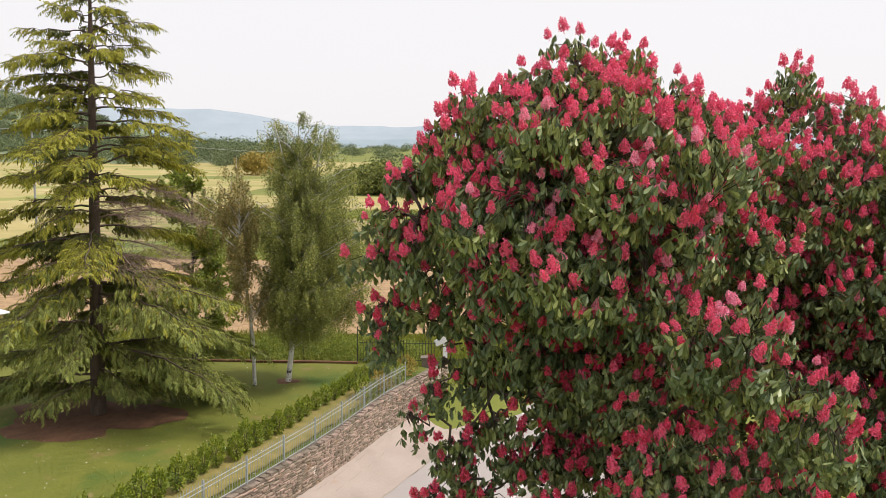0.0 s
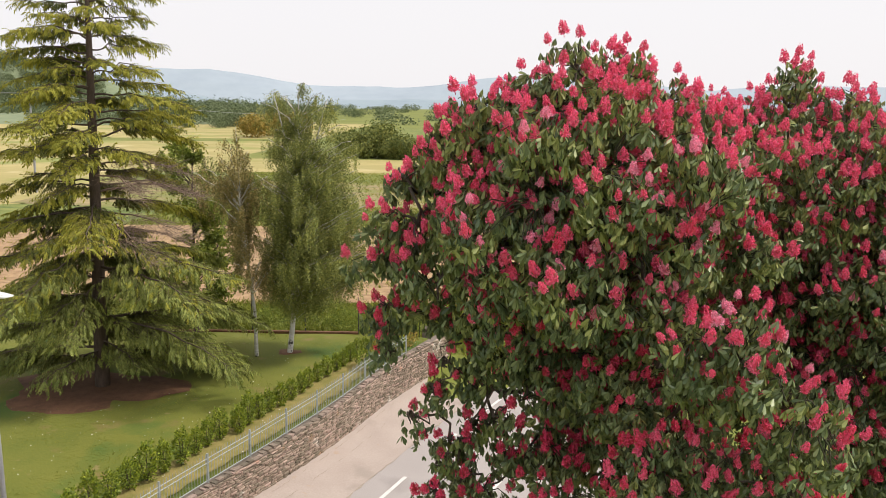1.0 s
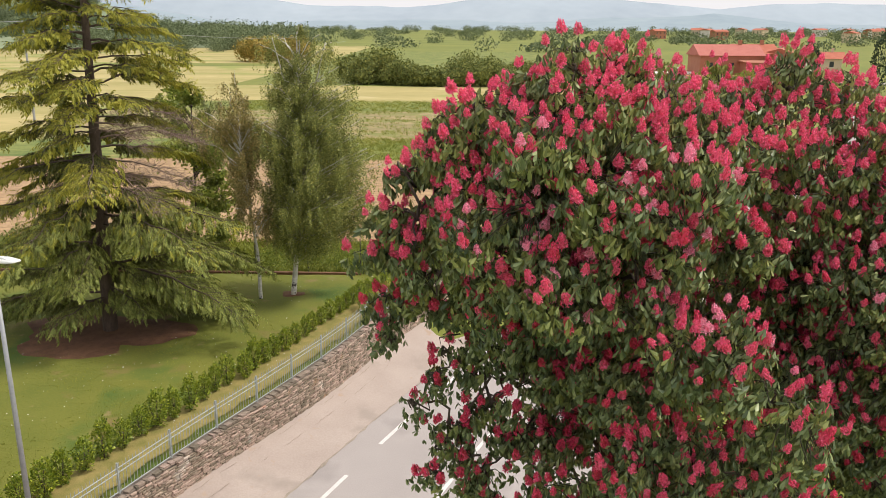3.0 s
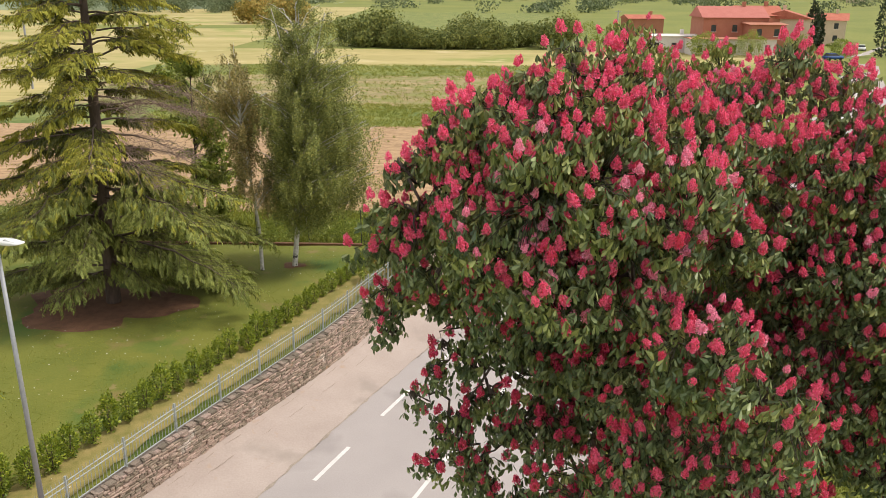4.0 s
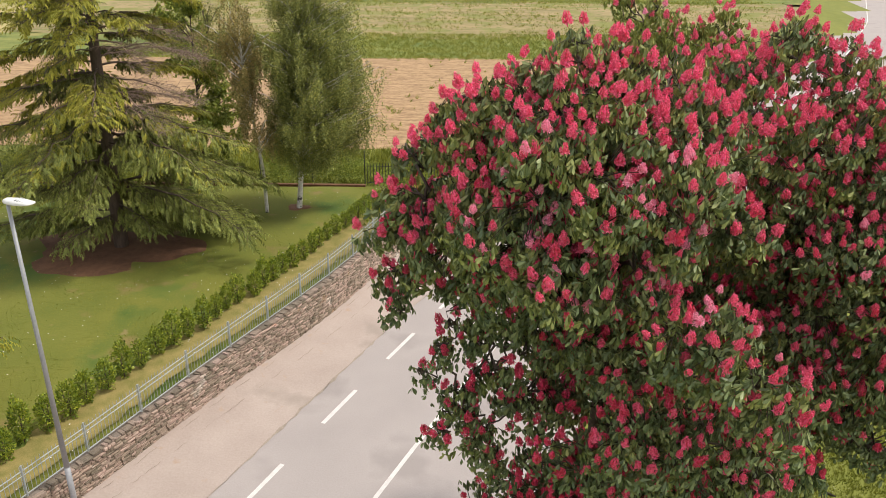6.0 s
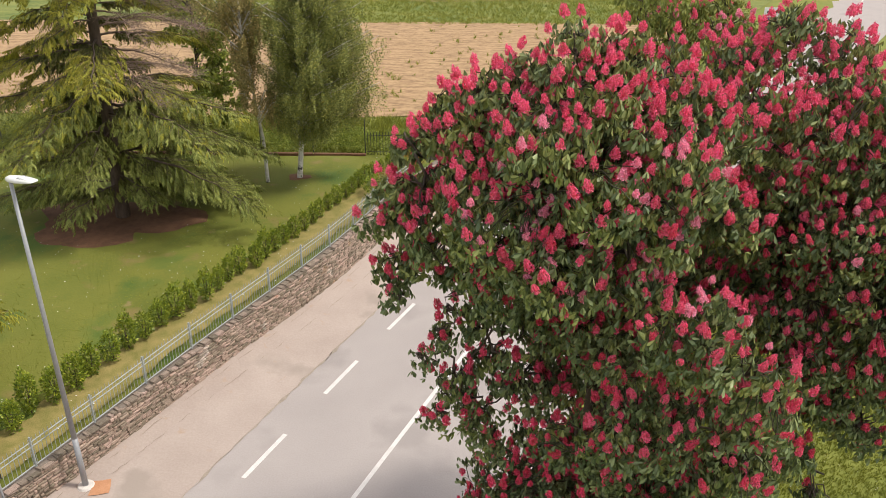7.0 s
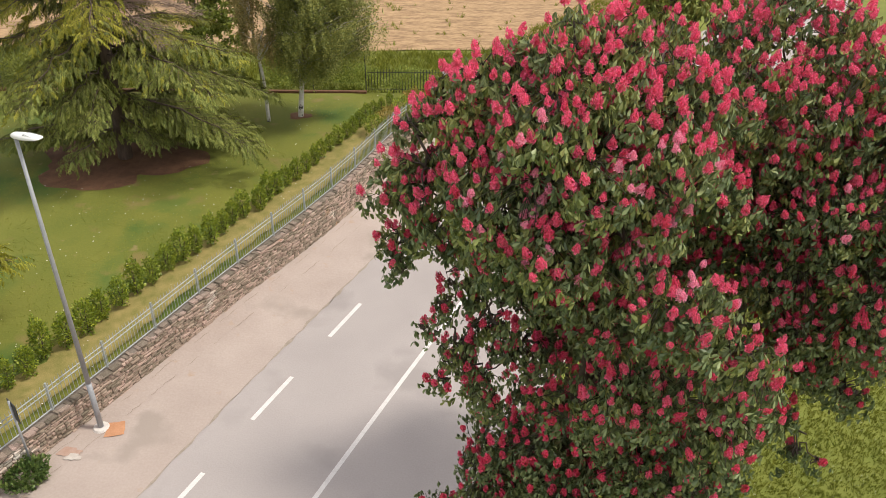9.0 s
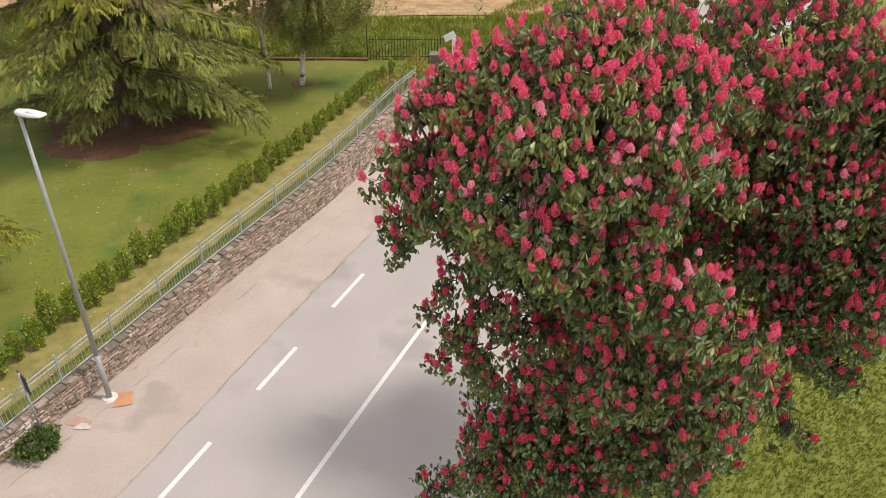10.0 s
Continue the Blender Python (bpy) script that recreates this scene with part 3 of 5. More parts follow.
    for i in np.where(rng.random(n) < chance)[0]:
        if not has or np.linalg.norm(pos[has] - pos[i], axis=1).min() > 0.132:
            has.append(i)
    has = np.array(has)
    order = has[np.argsort(pos[has][:, 1])]
    spare = ([], [])
    for rank, i in enumerate(order):
        d = Vector(way[i]) * 0.45 + Vector((0, 0, 1)) + Vector(rng.normal(size=3) * 0.12)
        m = Matrix.Translation(Vector(pos[i]) + Vector((0, 0, 0.03)) + Vector(way[i]) * 0.06) @ d.to_track_quat("Z", "Y").to_matrix().to_4x4() @ Matrix.Rotation(rng.random() * 6.28, 4, "Z") @ Matrix.Scale((0.58 + 0.40 * rng.random()) * float(np.interp(pos[i][2], (9, 12.5), (0.94, 0.98))), 4)
        if rank < own_flowers:
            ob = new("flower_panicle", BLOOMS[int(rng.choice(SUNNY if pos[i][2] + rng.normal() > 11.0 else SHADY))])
            ob.parent = tree
            ob.matrix_basis = Matrix.Translation(-Vector(foot)) @ m
        else:
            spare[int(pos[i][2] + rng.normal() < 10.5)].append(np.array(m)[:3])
    # high lot takes the lit red, low lot the shaded deeper red
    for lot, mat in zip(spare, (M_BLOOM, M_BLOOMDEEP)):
        if lot:
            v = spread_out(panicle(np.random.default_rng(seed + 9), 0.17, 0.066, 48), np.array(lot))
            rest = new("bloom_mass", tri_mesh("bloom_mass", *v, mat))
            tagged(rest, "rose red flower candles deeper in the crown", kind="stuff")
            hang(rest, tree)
    return tree


CROWN_TOP = [(1.40, 9.50, 13.26, 0.32), (0.89, 9.90, 12.88, 0.31), (2.05, 9.70, 13.10, 0.32), (2.58, 9.80, 12.78, 0.32), (0.34, 9.80, 12.62, 0.32), (-0.09, 9.90, 12.42, 0.22), (3.18, 10.20, 12.45, 0.34),
             (1.30, 9.30, 12.69, 0.60), (2.05, 9.50, 12.53, 0.55), (0.68, 9.40, 12.27, 0.60), (2.87, 9.70, 12.10, 0.60), (0.16, 9.60, 11.81, 0.50), (-0.58, 10.00, 11.91, 0.20), (-0.36, 9.80, 11.39, 0.45)]
CROWN_MIDDLE = [(-0.70, 9.90, 10.96, 0.32), (-0.60, 9.90, 10.28, 0.34), (-0.70, 9.90, 9.79, 0.16), (1.28, 8.70, 11.73, 0.75), (2.24, 8.80, 11.72, 0.75), (0.56, 9.00, 11.29, 0.65), (-0.03, 9.30, 10.90, 0.50),
                (3.15, 9.50, 11.33, 0.50), (0.29, 9.40, 10.38, 0.40), (1.33, 8.70, 10.79, 0.68), (2.12, 8.70, 10.95, 0.60), (2.00, 10.80, 11.52, 1.10), (1.68, 10.60, 10.03, 1.10)]
CROWN_LEFT = [(-0.38, 9.30, 9.13, 0.15), (-0.13, 9.40, 9.44, 0.17), (0.13, 9.50, 8.69, 0.26), (-0.12, 9.40, 8.19, 0.18), (0.44, 9.50, 8.09, 0.24), (0.34, 9.70, 9.42, 0.20), (1.02, 9.80, 9.38, 0.50),
              (1.42, 9.90, 8.30, 0.50), (1.92, 9.40, 9.52, 0.50),
              (-0.03, 9.50, 9.77, 0.15), (0.48, 9.50, 9.86, 0.25), (0.59, 9.60, 9.06, 0.26), (0.23, 9.50, 8.31, 0.18), (0.86, 9.70, 8.50, 0.26), (0.61, 9.60, 7.58, 0.20)]
CROWN_FRONT = [(2.47, 8.20, 10.41, 0.42), (2.88, 7.90, 10.30, 0.46), (3.39, 7.90, 9.87, 0.45), (3.92, 8.10, 9.41, 0.26), (2.27, 8.40, 8.77, 0.45), (1.80, 8.60, 8.31, 0.35), (3.01, 8.20, 8.84, 0.55),
               (3.75, 8.40, 8.41, 0.45), (2.90, 11.60, 8.50, 1.50)]
CROWN_LOW = [(1.31, 9.80, 6.51, 0.50), (0.45, 9.70, 5.86, 0.42), (-0.19, 9.60, 4.99, 0.36), (1.83, 9.10, 6.15, 0.65), (1.89, 8.60, 7.95, 0.26), (2.95, 8.80, 6.89, 0.65), (3.54, 8.70, 7.61, 0.45),
             (4.19, 9.20, 6.50, 0.30), (0.96, 9.40, 5.51, 0.60), (2.10, 10.60, 6.00, 1.20), (2.90, 10.30, 6.00, 1.00), (1.50, 10.30, 5.00, 0.90)]
CROWN_BOUGHS = [(4.18, 9.30, 8.30, 0.42), (4.76, 9.50, 7.56, 0.24), (5.38, 9.60, 6.72, 0.16), (5.79, 9.60, 6.43, 0.12), (5.12, 9.80, 8.33, 0.28), (5.70, 9.90, 7.86, 0.22), (6.22, 9.90, 7.44, 0.14),
                (6.34, 10.00, 8.36, 0.30),
                (4.57, 9.50, 7.87, 0.26), (5.09, 9.60, 7.34, 0.20), (5.39, 9.60, 6.64, 0.15), (5.02, 9.90, 8.73, 0.30), (5.57, 9.90, 8.21, 0.24), (5.98, 9.90, 7.67, 0.18), (6.25, 9.90, 7.54, 0.14)]
SECOND = [(4.20, 11.60, 12.49, 0.42), (4.02, 12.00, 12.48, 0.34), (4.12, 11.20, 12.20, 0.38), (4.13, 11.00, 11.78, 0.40), (4.75, 11.9, 12.85, 0.5), (5.6, 12.0, 12.6, 0.55), (6.6, 12.3, 11.7, 0.6), (5.0, 11.2, 11.7, 0.8), (6.2, 11.2, 11.5, 0.95), (5.3, 10.6, 10.5, 0.85), (6.5, 10.5, 10.4, 1.0),
          (4.6, 11.4, 10.2, 0.8), (5.2, 10.5, 9.2, 0.85), (6.4, 10.3, 9.2, 1.0), (5.7, 10.6, 8.3, 0.75), (7.6, 11.3, 11.2, 1.2), (7.6, 11.0, 9.7, 1.2), (6.7, 12.6, 9.0, 1.5), (6.6, 12.3, 10.4, 1.6)]
# last two lobes stay out of sight, added to widen the road shadow
THIRD = [(3.53, 16.0, 12.79, 0.58), (4.81, 16.2, 12.32, 0.66), (5.21, 16.0, 12.04, 0.66), (4.15, 16.2, 12.04, 0.75), (3.3, 15.9, 11.19, 0.94), (4.15, 16.0, 9.78, 1.51), (4.34, 16.4, 7.62, 1.69), (4.43, 15.0, 10.63, 1.04), (4.99, 14.8, 8.75, 1.32)]
chestnut("red_chestnut_tree", (2.1, 10.4, -0.03), CROWN_TOP + CROWN_MIDDLE + CROWN_LEFT + CROWN_FRONT + CROWN_LOW + CROWN_BOUGHS, "red horse chestnut in full bloom with dark drooping leaves", 24, 1.0, 11)
chestnut("red_chestnut_tree", (5.3, 12.7, -0.03), SECOND, "red horse chestnut in bloom, its limbs showing between leaves", 18, 1.0, 12)
chestnut("red_chestnut_tree", (4.3, 16.2, -0.03), THIRD, "paler young-leaved chestnut with few pink candles", 12, 0.35, 13, M_LEAFPALE)


# ---- marks on the verge ----
def crack_line(d0, s0, s1, seed, label):
    """A broken line of dirt and moss that follows the wall."""
    rng = np.random.default_rng(seed)
    v, f, s = [], [], s0
    while s < s1:
        n = int(rng.integers(3, 9))
        start = len(v)
        for k in range(n + 1):
            x, y = along(s, -d0 + rng.normal() * 0.018)
            w = (0.003 + 0.009 * rng.random()) * (0.3 if k in (0, n) else 1)
            z = verge_z(s, d0) + 0.012
            v += [(x - w, y, z), (x + w, y, z)]
            s += 0.12 + 0.06 * rng.random()
        f += [(start + 2 * k, start + 2 * k + 1, start + 2 * k + 3, start + 2 * k + 2) for k in range(n)]
        s += 0.1 + 0.5 * rng.random()
    return tagged(mesh_part("verge_crack", v, f, M_MOSS), label, "crack", "", "structure")


crack_line(0.62, -4, 16, 3, "broken mossy crack along the concrete verge")
crack_line(0.12, -6, 18, 4, "dirt line at the foot of the stone wall")

# ---- cedar, birches ----
def needle_spray(rng, length=0.40, n=8):
    """A twig (x is the way out) that bends down, fringed with short hanging tassels of needles."""
    out = []
    for k in range(n):
        s = (k + 0.7) / n
        root = np.array((s * length, 0, -0.30 * length * s * s))
        side = (-1) ** k * (0.35 + 0.5 * rng.random())
        d = np.array((0.5 + 0.4 * rng.random(), side, -0.6 - 0.9 * rng.random()))
        d *= length * (0.30 + 0.16 * rng.random()) * (1.1 - 0.35 * s) / np.linalg.norm(d)
        for turn in ((0.3, 0.2, 1.0), (0.9, -0.4, 0.1)):
            w = np.cross(d, turn)
            w *= 0.025 / np.linalg.norm(w)
            out.append((np.array((root, root + d * 0.45 - w, root + d, root + d * 0.45 + w)), np.array(((0, 1, 2), (0, 2, 3)))))
    tip = np.array((length, 0, -0.30 * length))
    w = np.array((0, 0.012, 0))
    out.append((np.array((-w, w, tip)), np.array(((0, 1, 2),))))
    return join(*out)


def cedar(x, y, H, count, reach_z, reach_r, label, seed, dead_zone=(6.3, 9.2), low=5.8):
    """Boughs leave the trunk singly, sag and carry flat sprays; on one side of dead_zone they are bare."""
    rng = np.random.default_rng(seed)
    foot = np.array((x, y, lawn_z(y) - 0.05))
    tree = empty("cedar_tree", foot, label, "tree")
    lean = np.array((0.25, 0.2, 0))
    axis = lambda z: foot + (0, 0, z) + lean * (z / H)
    zs = np.linspace(0, H, 16)
    trunk = new("trunk", tri_mesh("trunk", *tube([axis(z) for z in zs], 0.27 * (1 - zs / H) ** 0.7 + 0.02, 10), M_CEDARBARK))
    hang(trunk, tree)
    wood, dead_wood = [], []
    tones = {"crown": [], "skirt": [], "inner_crown": []}
    for b in range(count):
        z = 1.0 + (H - 1.2) * ((b + rng.random()) / count) ** 0.94
        az = b * 2.399 + rng.normal() * 0.35
        d = np.array((math.cos(az), math.sin(az), 0))
        full = np.interp(z, reach_z, reach_r)
        reach = full * (0.58 + 0.5 * rng.random() ** 0.8)
        face = d[0] * 0.9 - d[1] * 0.42
        dead = dead_zone[0] < z < dead_zone[1] and d[0] > 0.62
        if dead:
            reach = min(3.9, full * (0.8 + 0.3 * rng.random()))
        if face > 0 and z < 5.5:
            reach *= 1.0 + 0.10 * face
        if d[1] < -0.4 and z < 4.8:
            reach *= 0.60 if d[0] * 0.41 - d[1] * 0.91 > 0.75 else 0.78
            if face < 0.2 and z < 3.4 and rng.random() < 0.5:
                continue
        a = axis(z)
        droop = np.interp(z, (1, 4, 7, 11, 14, H), (0.16, 0.22, 0.16, 0.07, 0.0, -0.35)) + rng.normal() * 0.07
        tip = a + d * reach + (0, 0, -droop * reach)
        n = 9
        pts = bend(a, tip, (0.04 + 0.07 * rng.random()) * reach, n, 0.05, rng)
        tone = dead_wood if dead else wood
        tone.append(tube(pts, np.linspace(0.014 + 0.008 * reach, 0.006, n), 5))
        side = np.cross(d, (0, 0, 1.0))
        steps = max(4, int(reach / 0.19))
        for j in range(steps):
            start = 0.15 if z < 9 else 0.24
            s = start + (1 - start) * (j + rng.random()) / steps
            p = np.array([np.interp(s, np.linspace(0, 1, n), pts[:, q]) for q in range(3)])
            half = (reach * (0.24 if z < 8 else 0.19) * (1.08 - s) ** 0.55 + 0.12) * (0.55 + 0.45 * math.sin(min(1, s * 1.6) * 1.5))
            for sg in (-1, 1):
                e = p + side * sg * half * (0.6 + 0.6 * rng.random()) + d * half * (0.5 + 0.3 * rng.random()) + (0, 0, -0.22 * half - 0.04)
                tone.append(tube((p, (p + e) / 2 + (0, 0, 0.04), e), (0.008, 0.006, 0.003), 3))
                if dead:
                    for q in range(5):
                        b0 = p + (e - p) * rng.random()
                        e2 = b0 + d * 0.3 + rng.normal(size=3) * 0.25
                        dead_wood.append(tube((b0, (b0 + e2) / 2 + rng.normal(size=3) * 0.03, e2), (0.007, 0.005, 0.003), 3))
                    continue
                m = max(2, int(np.linalg.norm(e - p) / 0.14))
                for q in range(m):
                    b0 = p + (e - p) * (q + 0.2 + 0.8 * rng.random()) / m + (0, 0, 0.03)
                    outw = d * 0.8 + side * sg * (0.25 + 0.5 * q / m) + rng.normal(size=3) * 0.34 + (0, 0, -0.25 - 0.55 * rng.random() if z < 8 else 0.02 - 0.45 * rng.random())
                    # left boughs keep the dark tone further out: shade put into needle colour
                    lighter = s + 0.35 * q / m > (0.42 if face > -0.2 else 0.62) and rng.random() < 0.88
                    tones["inner_crown" if not lighter else "crown" if z + rng.normal() * 0.8 > low else "skirt"].append((b0, outw, 0.7 + 0.5 * rng.random()))
    hang(new("limb", tri_mesh("limb", *join(*wood), M_CEDARBARK)), tree)
    if dead_wood:
        hang(tagged(new("dead_bough", tri_mesh("dead_bough", *join(*dead_wood), M_DEADTWIG)), "bare brown dead twigs"), tree)
    sprays = [needle_spray(np.random.default_rng(60 + k)) for k in range(5)]
    looks = {"crown": (M_CEDAR, "drooping yellow-green needle sprays"), "skirt": (M_CEDARLOW, "grey-green hanging lower sprays"), "inner_crown": (M_CEDARDEEP, "duller old needles near the trunk, and shade-toned ones on the left")}
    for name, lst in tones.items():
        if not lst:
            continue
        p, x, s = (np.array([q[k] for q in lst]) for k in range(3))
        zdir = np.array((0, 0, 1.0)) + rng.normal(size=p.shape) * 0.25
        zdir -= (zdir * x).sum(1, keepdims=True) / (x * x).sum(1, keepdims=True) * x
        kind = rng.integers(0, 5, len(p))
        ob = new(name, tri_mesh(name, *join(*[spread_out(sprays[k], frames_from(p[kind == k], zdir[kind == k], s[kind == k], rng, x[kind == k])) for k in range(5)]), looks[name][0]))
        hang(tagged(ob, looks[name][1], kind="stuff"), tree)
    return tree


cedar(-13.85, 31.0, 16.9, 118, (0, 1.3, 4, 5.4, 7.5, 9.8, 11, 12.8, 14.8, 16, 16.9), (4.7, 5.5, 5.6, 5.1, 4.5, 4.3, 4.0, 3.3, 2.1, 1.2, 0.2),
      "tall cedar with drooping yellow-green boughs above bare litter", 21)
cedar(-15.9, 18.4, 7.4, 42, (0, 2, 4.5, 7.4), (3.4, 3.5, 2.4, 0.3), "smaller yellow-green conifer beside the railing", 22, (99, 99), 0)


def leaf_string(rng, length=0.8, n=14, size=0.07):
    """A hanging thread with small rhombic leaves."""
    out = []
    for k in range(n):
        s = (k + 0.3) / n
        c = np.array((rng.normal() * 0.045 + 0.06 * s, rng.normal() * 0.045, -length * s))
        a = rng.normal(size=3)
        a[2] = -abs(a[2]) - 0.5
        a *= size * (0.75 + 0.5 * rng.random()) / np.linalg.norm(a)
        b = np.cross(a, rng.normal(size=3))
        b *= size * 0.40 / np.linalg.norm(b)
        out.append((np.array((c, c + a * 0.45 + b, c + a, c + a * 0.45 - b)), np.array(((0, 1, 2), (0, 2, 3)))))
    return join(*out)


def weeping_tree(name, foot, stems, lobes, limbs_per_m3, mat, label, seed, size=0.07, length=0.8, hanging=9, bark=None, category="tree", droop=1.0):
    """Limbs rise from the stem into each lobe (x, y, z, radius, half height) and let leafy threads hang from their twigs."""
    rng = np.random.default_rng(seed)
    foot = np.array(foot, float)
    tree = empty(name, foot, label, category)
    bark = bark or M_BIRCHBARK
    stem_paths = []
    for path, radius in stems:
        pts = foot + np.array(path)
        t = np.linspace(0, 1, 16)
        fine = np.stack([np.interp(t, np.linspace(0, 1, len(pts)), pts[:, q]) for q in range(3)], 1)
        stem_paths.append(fine)
        hang(new("trunk", tri_mesh("trunk", *tube(fine, np.linspace(radius, 0.02, 16), 8), bark)), tree)
    main = stem_paths[0]
    limbs, twigs, pos = [], [], []
    for cx, cy, cz, rx, rz in lobes:
        c = foot + (cx, cy, cz)
        for k in range(max(3, int(limbs_per_m3 * rx * rx * rz * 4.2))):
            d = rng.normal(size=3)
            e = c + d / np.linalg.norm(d) * (rx, rx, rz) * (0.45 + 0.6 * rng.random() ** 0.6)
            low = min(e[2] - 0.5 - 0.5 * np.hypot(*(e - main[8])[:2]), main[-1][2] - 0.3)
            low = max(low, foot[2] + 1.2)
            a = np.array([np.interp(low, main[:, 2], main[:, q]) for q in range(3)])
            path = bend(a, e, 0.18, 7, 0.05, rng)
            limbs.append(tube(path, np.linspace(0.028, 0.007, 7), 4))
            for q in range(5):
                s = 0.45 + 0.55 * (q + rng.random()) / 5
                b0 = np.array([np.interp(s, np.linspace(0, 1, 7), path[:, w]) for w in range(3)])
                e2 = b0 + rng.normal(size=3) * (0.26, 0.26, 0.10) + (e - a) * 0.06
                e2[2] -= 0.06 * droop
                twigs.append(tube((b0, (b0 + e2) / 2 + (0, 0, 0.04), e2), (0.007, 0.005, 0.003), 3))
                w = rng.random((hanging, 1))
                pos.append(b0 * (1 - w) + e2 * w + rng.normal(size=(hanging, 3)) * 0.045)
    pos = np.concatenate(pos)
    pos[:, 2] = np.maximum(pos[:, 2], foot[2] + length + 0.5)
    hang(new("limb", tri_mesh("limb", *join(*limbs), bark)), tree)
    hang(tagged(new("twig", tri_mesh("twig", *join(*twigs), M_TWIG)), kind="stuff"), tree)
    strings = [leaf_string(np.random.default_rng(80 + k), length * (0.7 + 0.15 * k), 13, size) for k in range(5)]
    kind = rng.integers(0, 5, len(pos))
    zdir = np.array((0, 0, 1.0)) + rng.normal(size=pos.shape) * (0.14 if droop > 0.5 else 0.7)
    pairs = [spread_out(strings[k], frames_from(pos[kind == k], zdir[kind == k], 0.6 + 0.6 * rng.random((kind == k).sum()), rng)) for k in range(5)]
    ob = new("crown", tri_mesh("crown", *join(*pairs), mat))
    hang(tagged(ob, "small hanging leaves on fine threads", kind="stuff"), tree)
    return tree


weeping_tree("birch_tree", (-7.32, 35.5, lawn_z(35.5) - 0.03), [(((0, 0, 0), (0.25, 0, 2.2), (0.45, 0.1, 5), (0.55, 0, 8), (0.6, 0, 11.6)), 0.13), (((0.5, 0, 6.5), (1.2, 0, 9), (1.8, 0, 11.2)), 0.05), (((0.5, 0, 7.5), (-0.1, 0, 10), (-0.45, 0, 11.4)), 0.04)],
             [(0.6, 0, 3.3, 1.7, 1.0), (1.1, -0.4, 4.9, 2.2, 1.2), (1.4, -0.2, 6.4, 2.4, 1.3), (0.3, -0.4, 7.6, 1.8, 1.2), (1.9, -0.2, 8.3, 1.6, 1.1), (0.6, 0, 9.5, 1.4, 1.0), (-0.5, 0, 11.3, 0.55, 1.0), (0.7, 0, 11.2, 0.55, 0.9), (1.8, 0, 11.3, 0.6, 0.9), (2.7, 0.1, 9.9, 0.5, 0.7), (3.3, 0, 6.0, 0.9, 1.2), (-0.9, 0, 5.6, 0.7, 1.1), (2.9, 0, 4.2, 1.0, 1.0), (3.6, 0.2, 4.6, 0.6, 0.9)],
             3.2, M_BIRCH, "white-trunked weeping birch on the lawn", 31)
weeping_tree("birch_tree", (-8.68, 34.95, lawn_z(34.95) - 0.03), [(((0, 0, 0), (-0.02, 0, 2), (-0.25, 0, 4), (-0.45, 0, 6), (-0.6, 0, 7.6)), 0.09)],
             [(0.0, 0, 4.0, 1.1, 0.8), (-0.4, 0, 5.7, 1.2, 1.0), (-0.8, 0, 7.2, 1.4, 1.0), (-1.8, 0, 8.1, 0.9, 0.7), (-0.6, 0, 9.3, 0.9, 0.9), (0.1, 0, 8.0, 0.9, 0.9)],
             2.0, M_BIRCHTHIN, "slender birch with sparse brownish leaves", 32, hanging=7, size=0.085)
weeping_tree("field_tree", (-14.4, 46.5, ground_z(-14.4, 46.5)), [(((0, 0, 0), (0.1, 0, 2), (0.25, 0, 4.5), (0.3, 0, 7)), 0.09), (((0.1, 0, 1.8), (0.8, 0, 3.6), (1.1, 0, 5.5)), 0.05)],
             [(0.2, 0, 5.8, 1.3, 1.2), (0.6, 0, 7.4, 1.2, 1.2), (-0.6, 0, 6.6, 1.0, 1.2)], 1.0, M_SHRUB, "thin dark-stemmed young tree at the field edge", 33, bark=M_BARK, hanging=6)
weeping_tree("garden_tree", (-12.3, 38.0, lawn_z(38)), [(((0, 0, 0), (0, 0, 3), (0.1, 0, 8.5)), 0.12)],
             [(0.9, 0, 3.2, 1.6, 1.2), (0.6, 0.3, 5.2, 1.5, 1.4), (0.1, 0, 7.0, 1.4, 1.2), (-0.9, 0.2, 8.8, 1.3, 1.2), (1.6, 0, 4.4, 0.9, 0.8)], 1.3, M_GARDENLEAF, "leafy green garden tree behind the cedar", 34, size=0.13, length=0.35, bark=M_BARK, hanging=6, droop=0.2)

# ---- hedge ----
def shrub_mesh(name, seed, w, h, n, size, mat, long=2.0):
    rng = np.random.default_rng(seed)
    d = rng.normal(size=(n, 3))
    d /= np.linalg.norm(d, axis=1, keepdims=True)
    rr = 0.55 + 0.5 * rng.random((n, 1)) ** 0.6
    lump = 1 + 0.22 * np.sin(d[:, :1] * 5 + seed) * np.cos(d[:, 2:] * 6 + seed)
    p = d * rr * lump * (w, w, h * 0.5) + (0, 0, h * 0.52)
    p[:, 2] = np.maximum(p[:, 2], 0.02)
    leaf = (np.array(((0, 0, 0), (0.5, 0.28, 0.08), (1, 0, -0.05), (0.5, -0.28, 0.08))), np.array(((0, 1, 2), (0, 2, 3))))
    out = d * 0.7 + (0, 0, 0.5) + rng.normal(size=(n, 3)) * 0.5
    zd = np.cross(out, rng.normal(size=(n, 3)))
    return tri_mesh(name, *spread_out(leaf, frames_from(p, zd, size * (0.7 + 0.6 * rng.random(n)), rng, out)), mat)


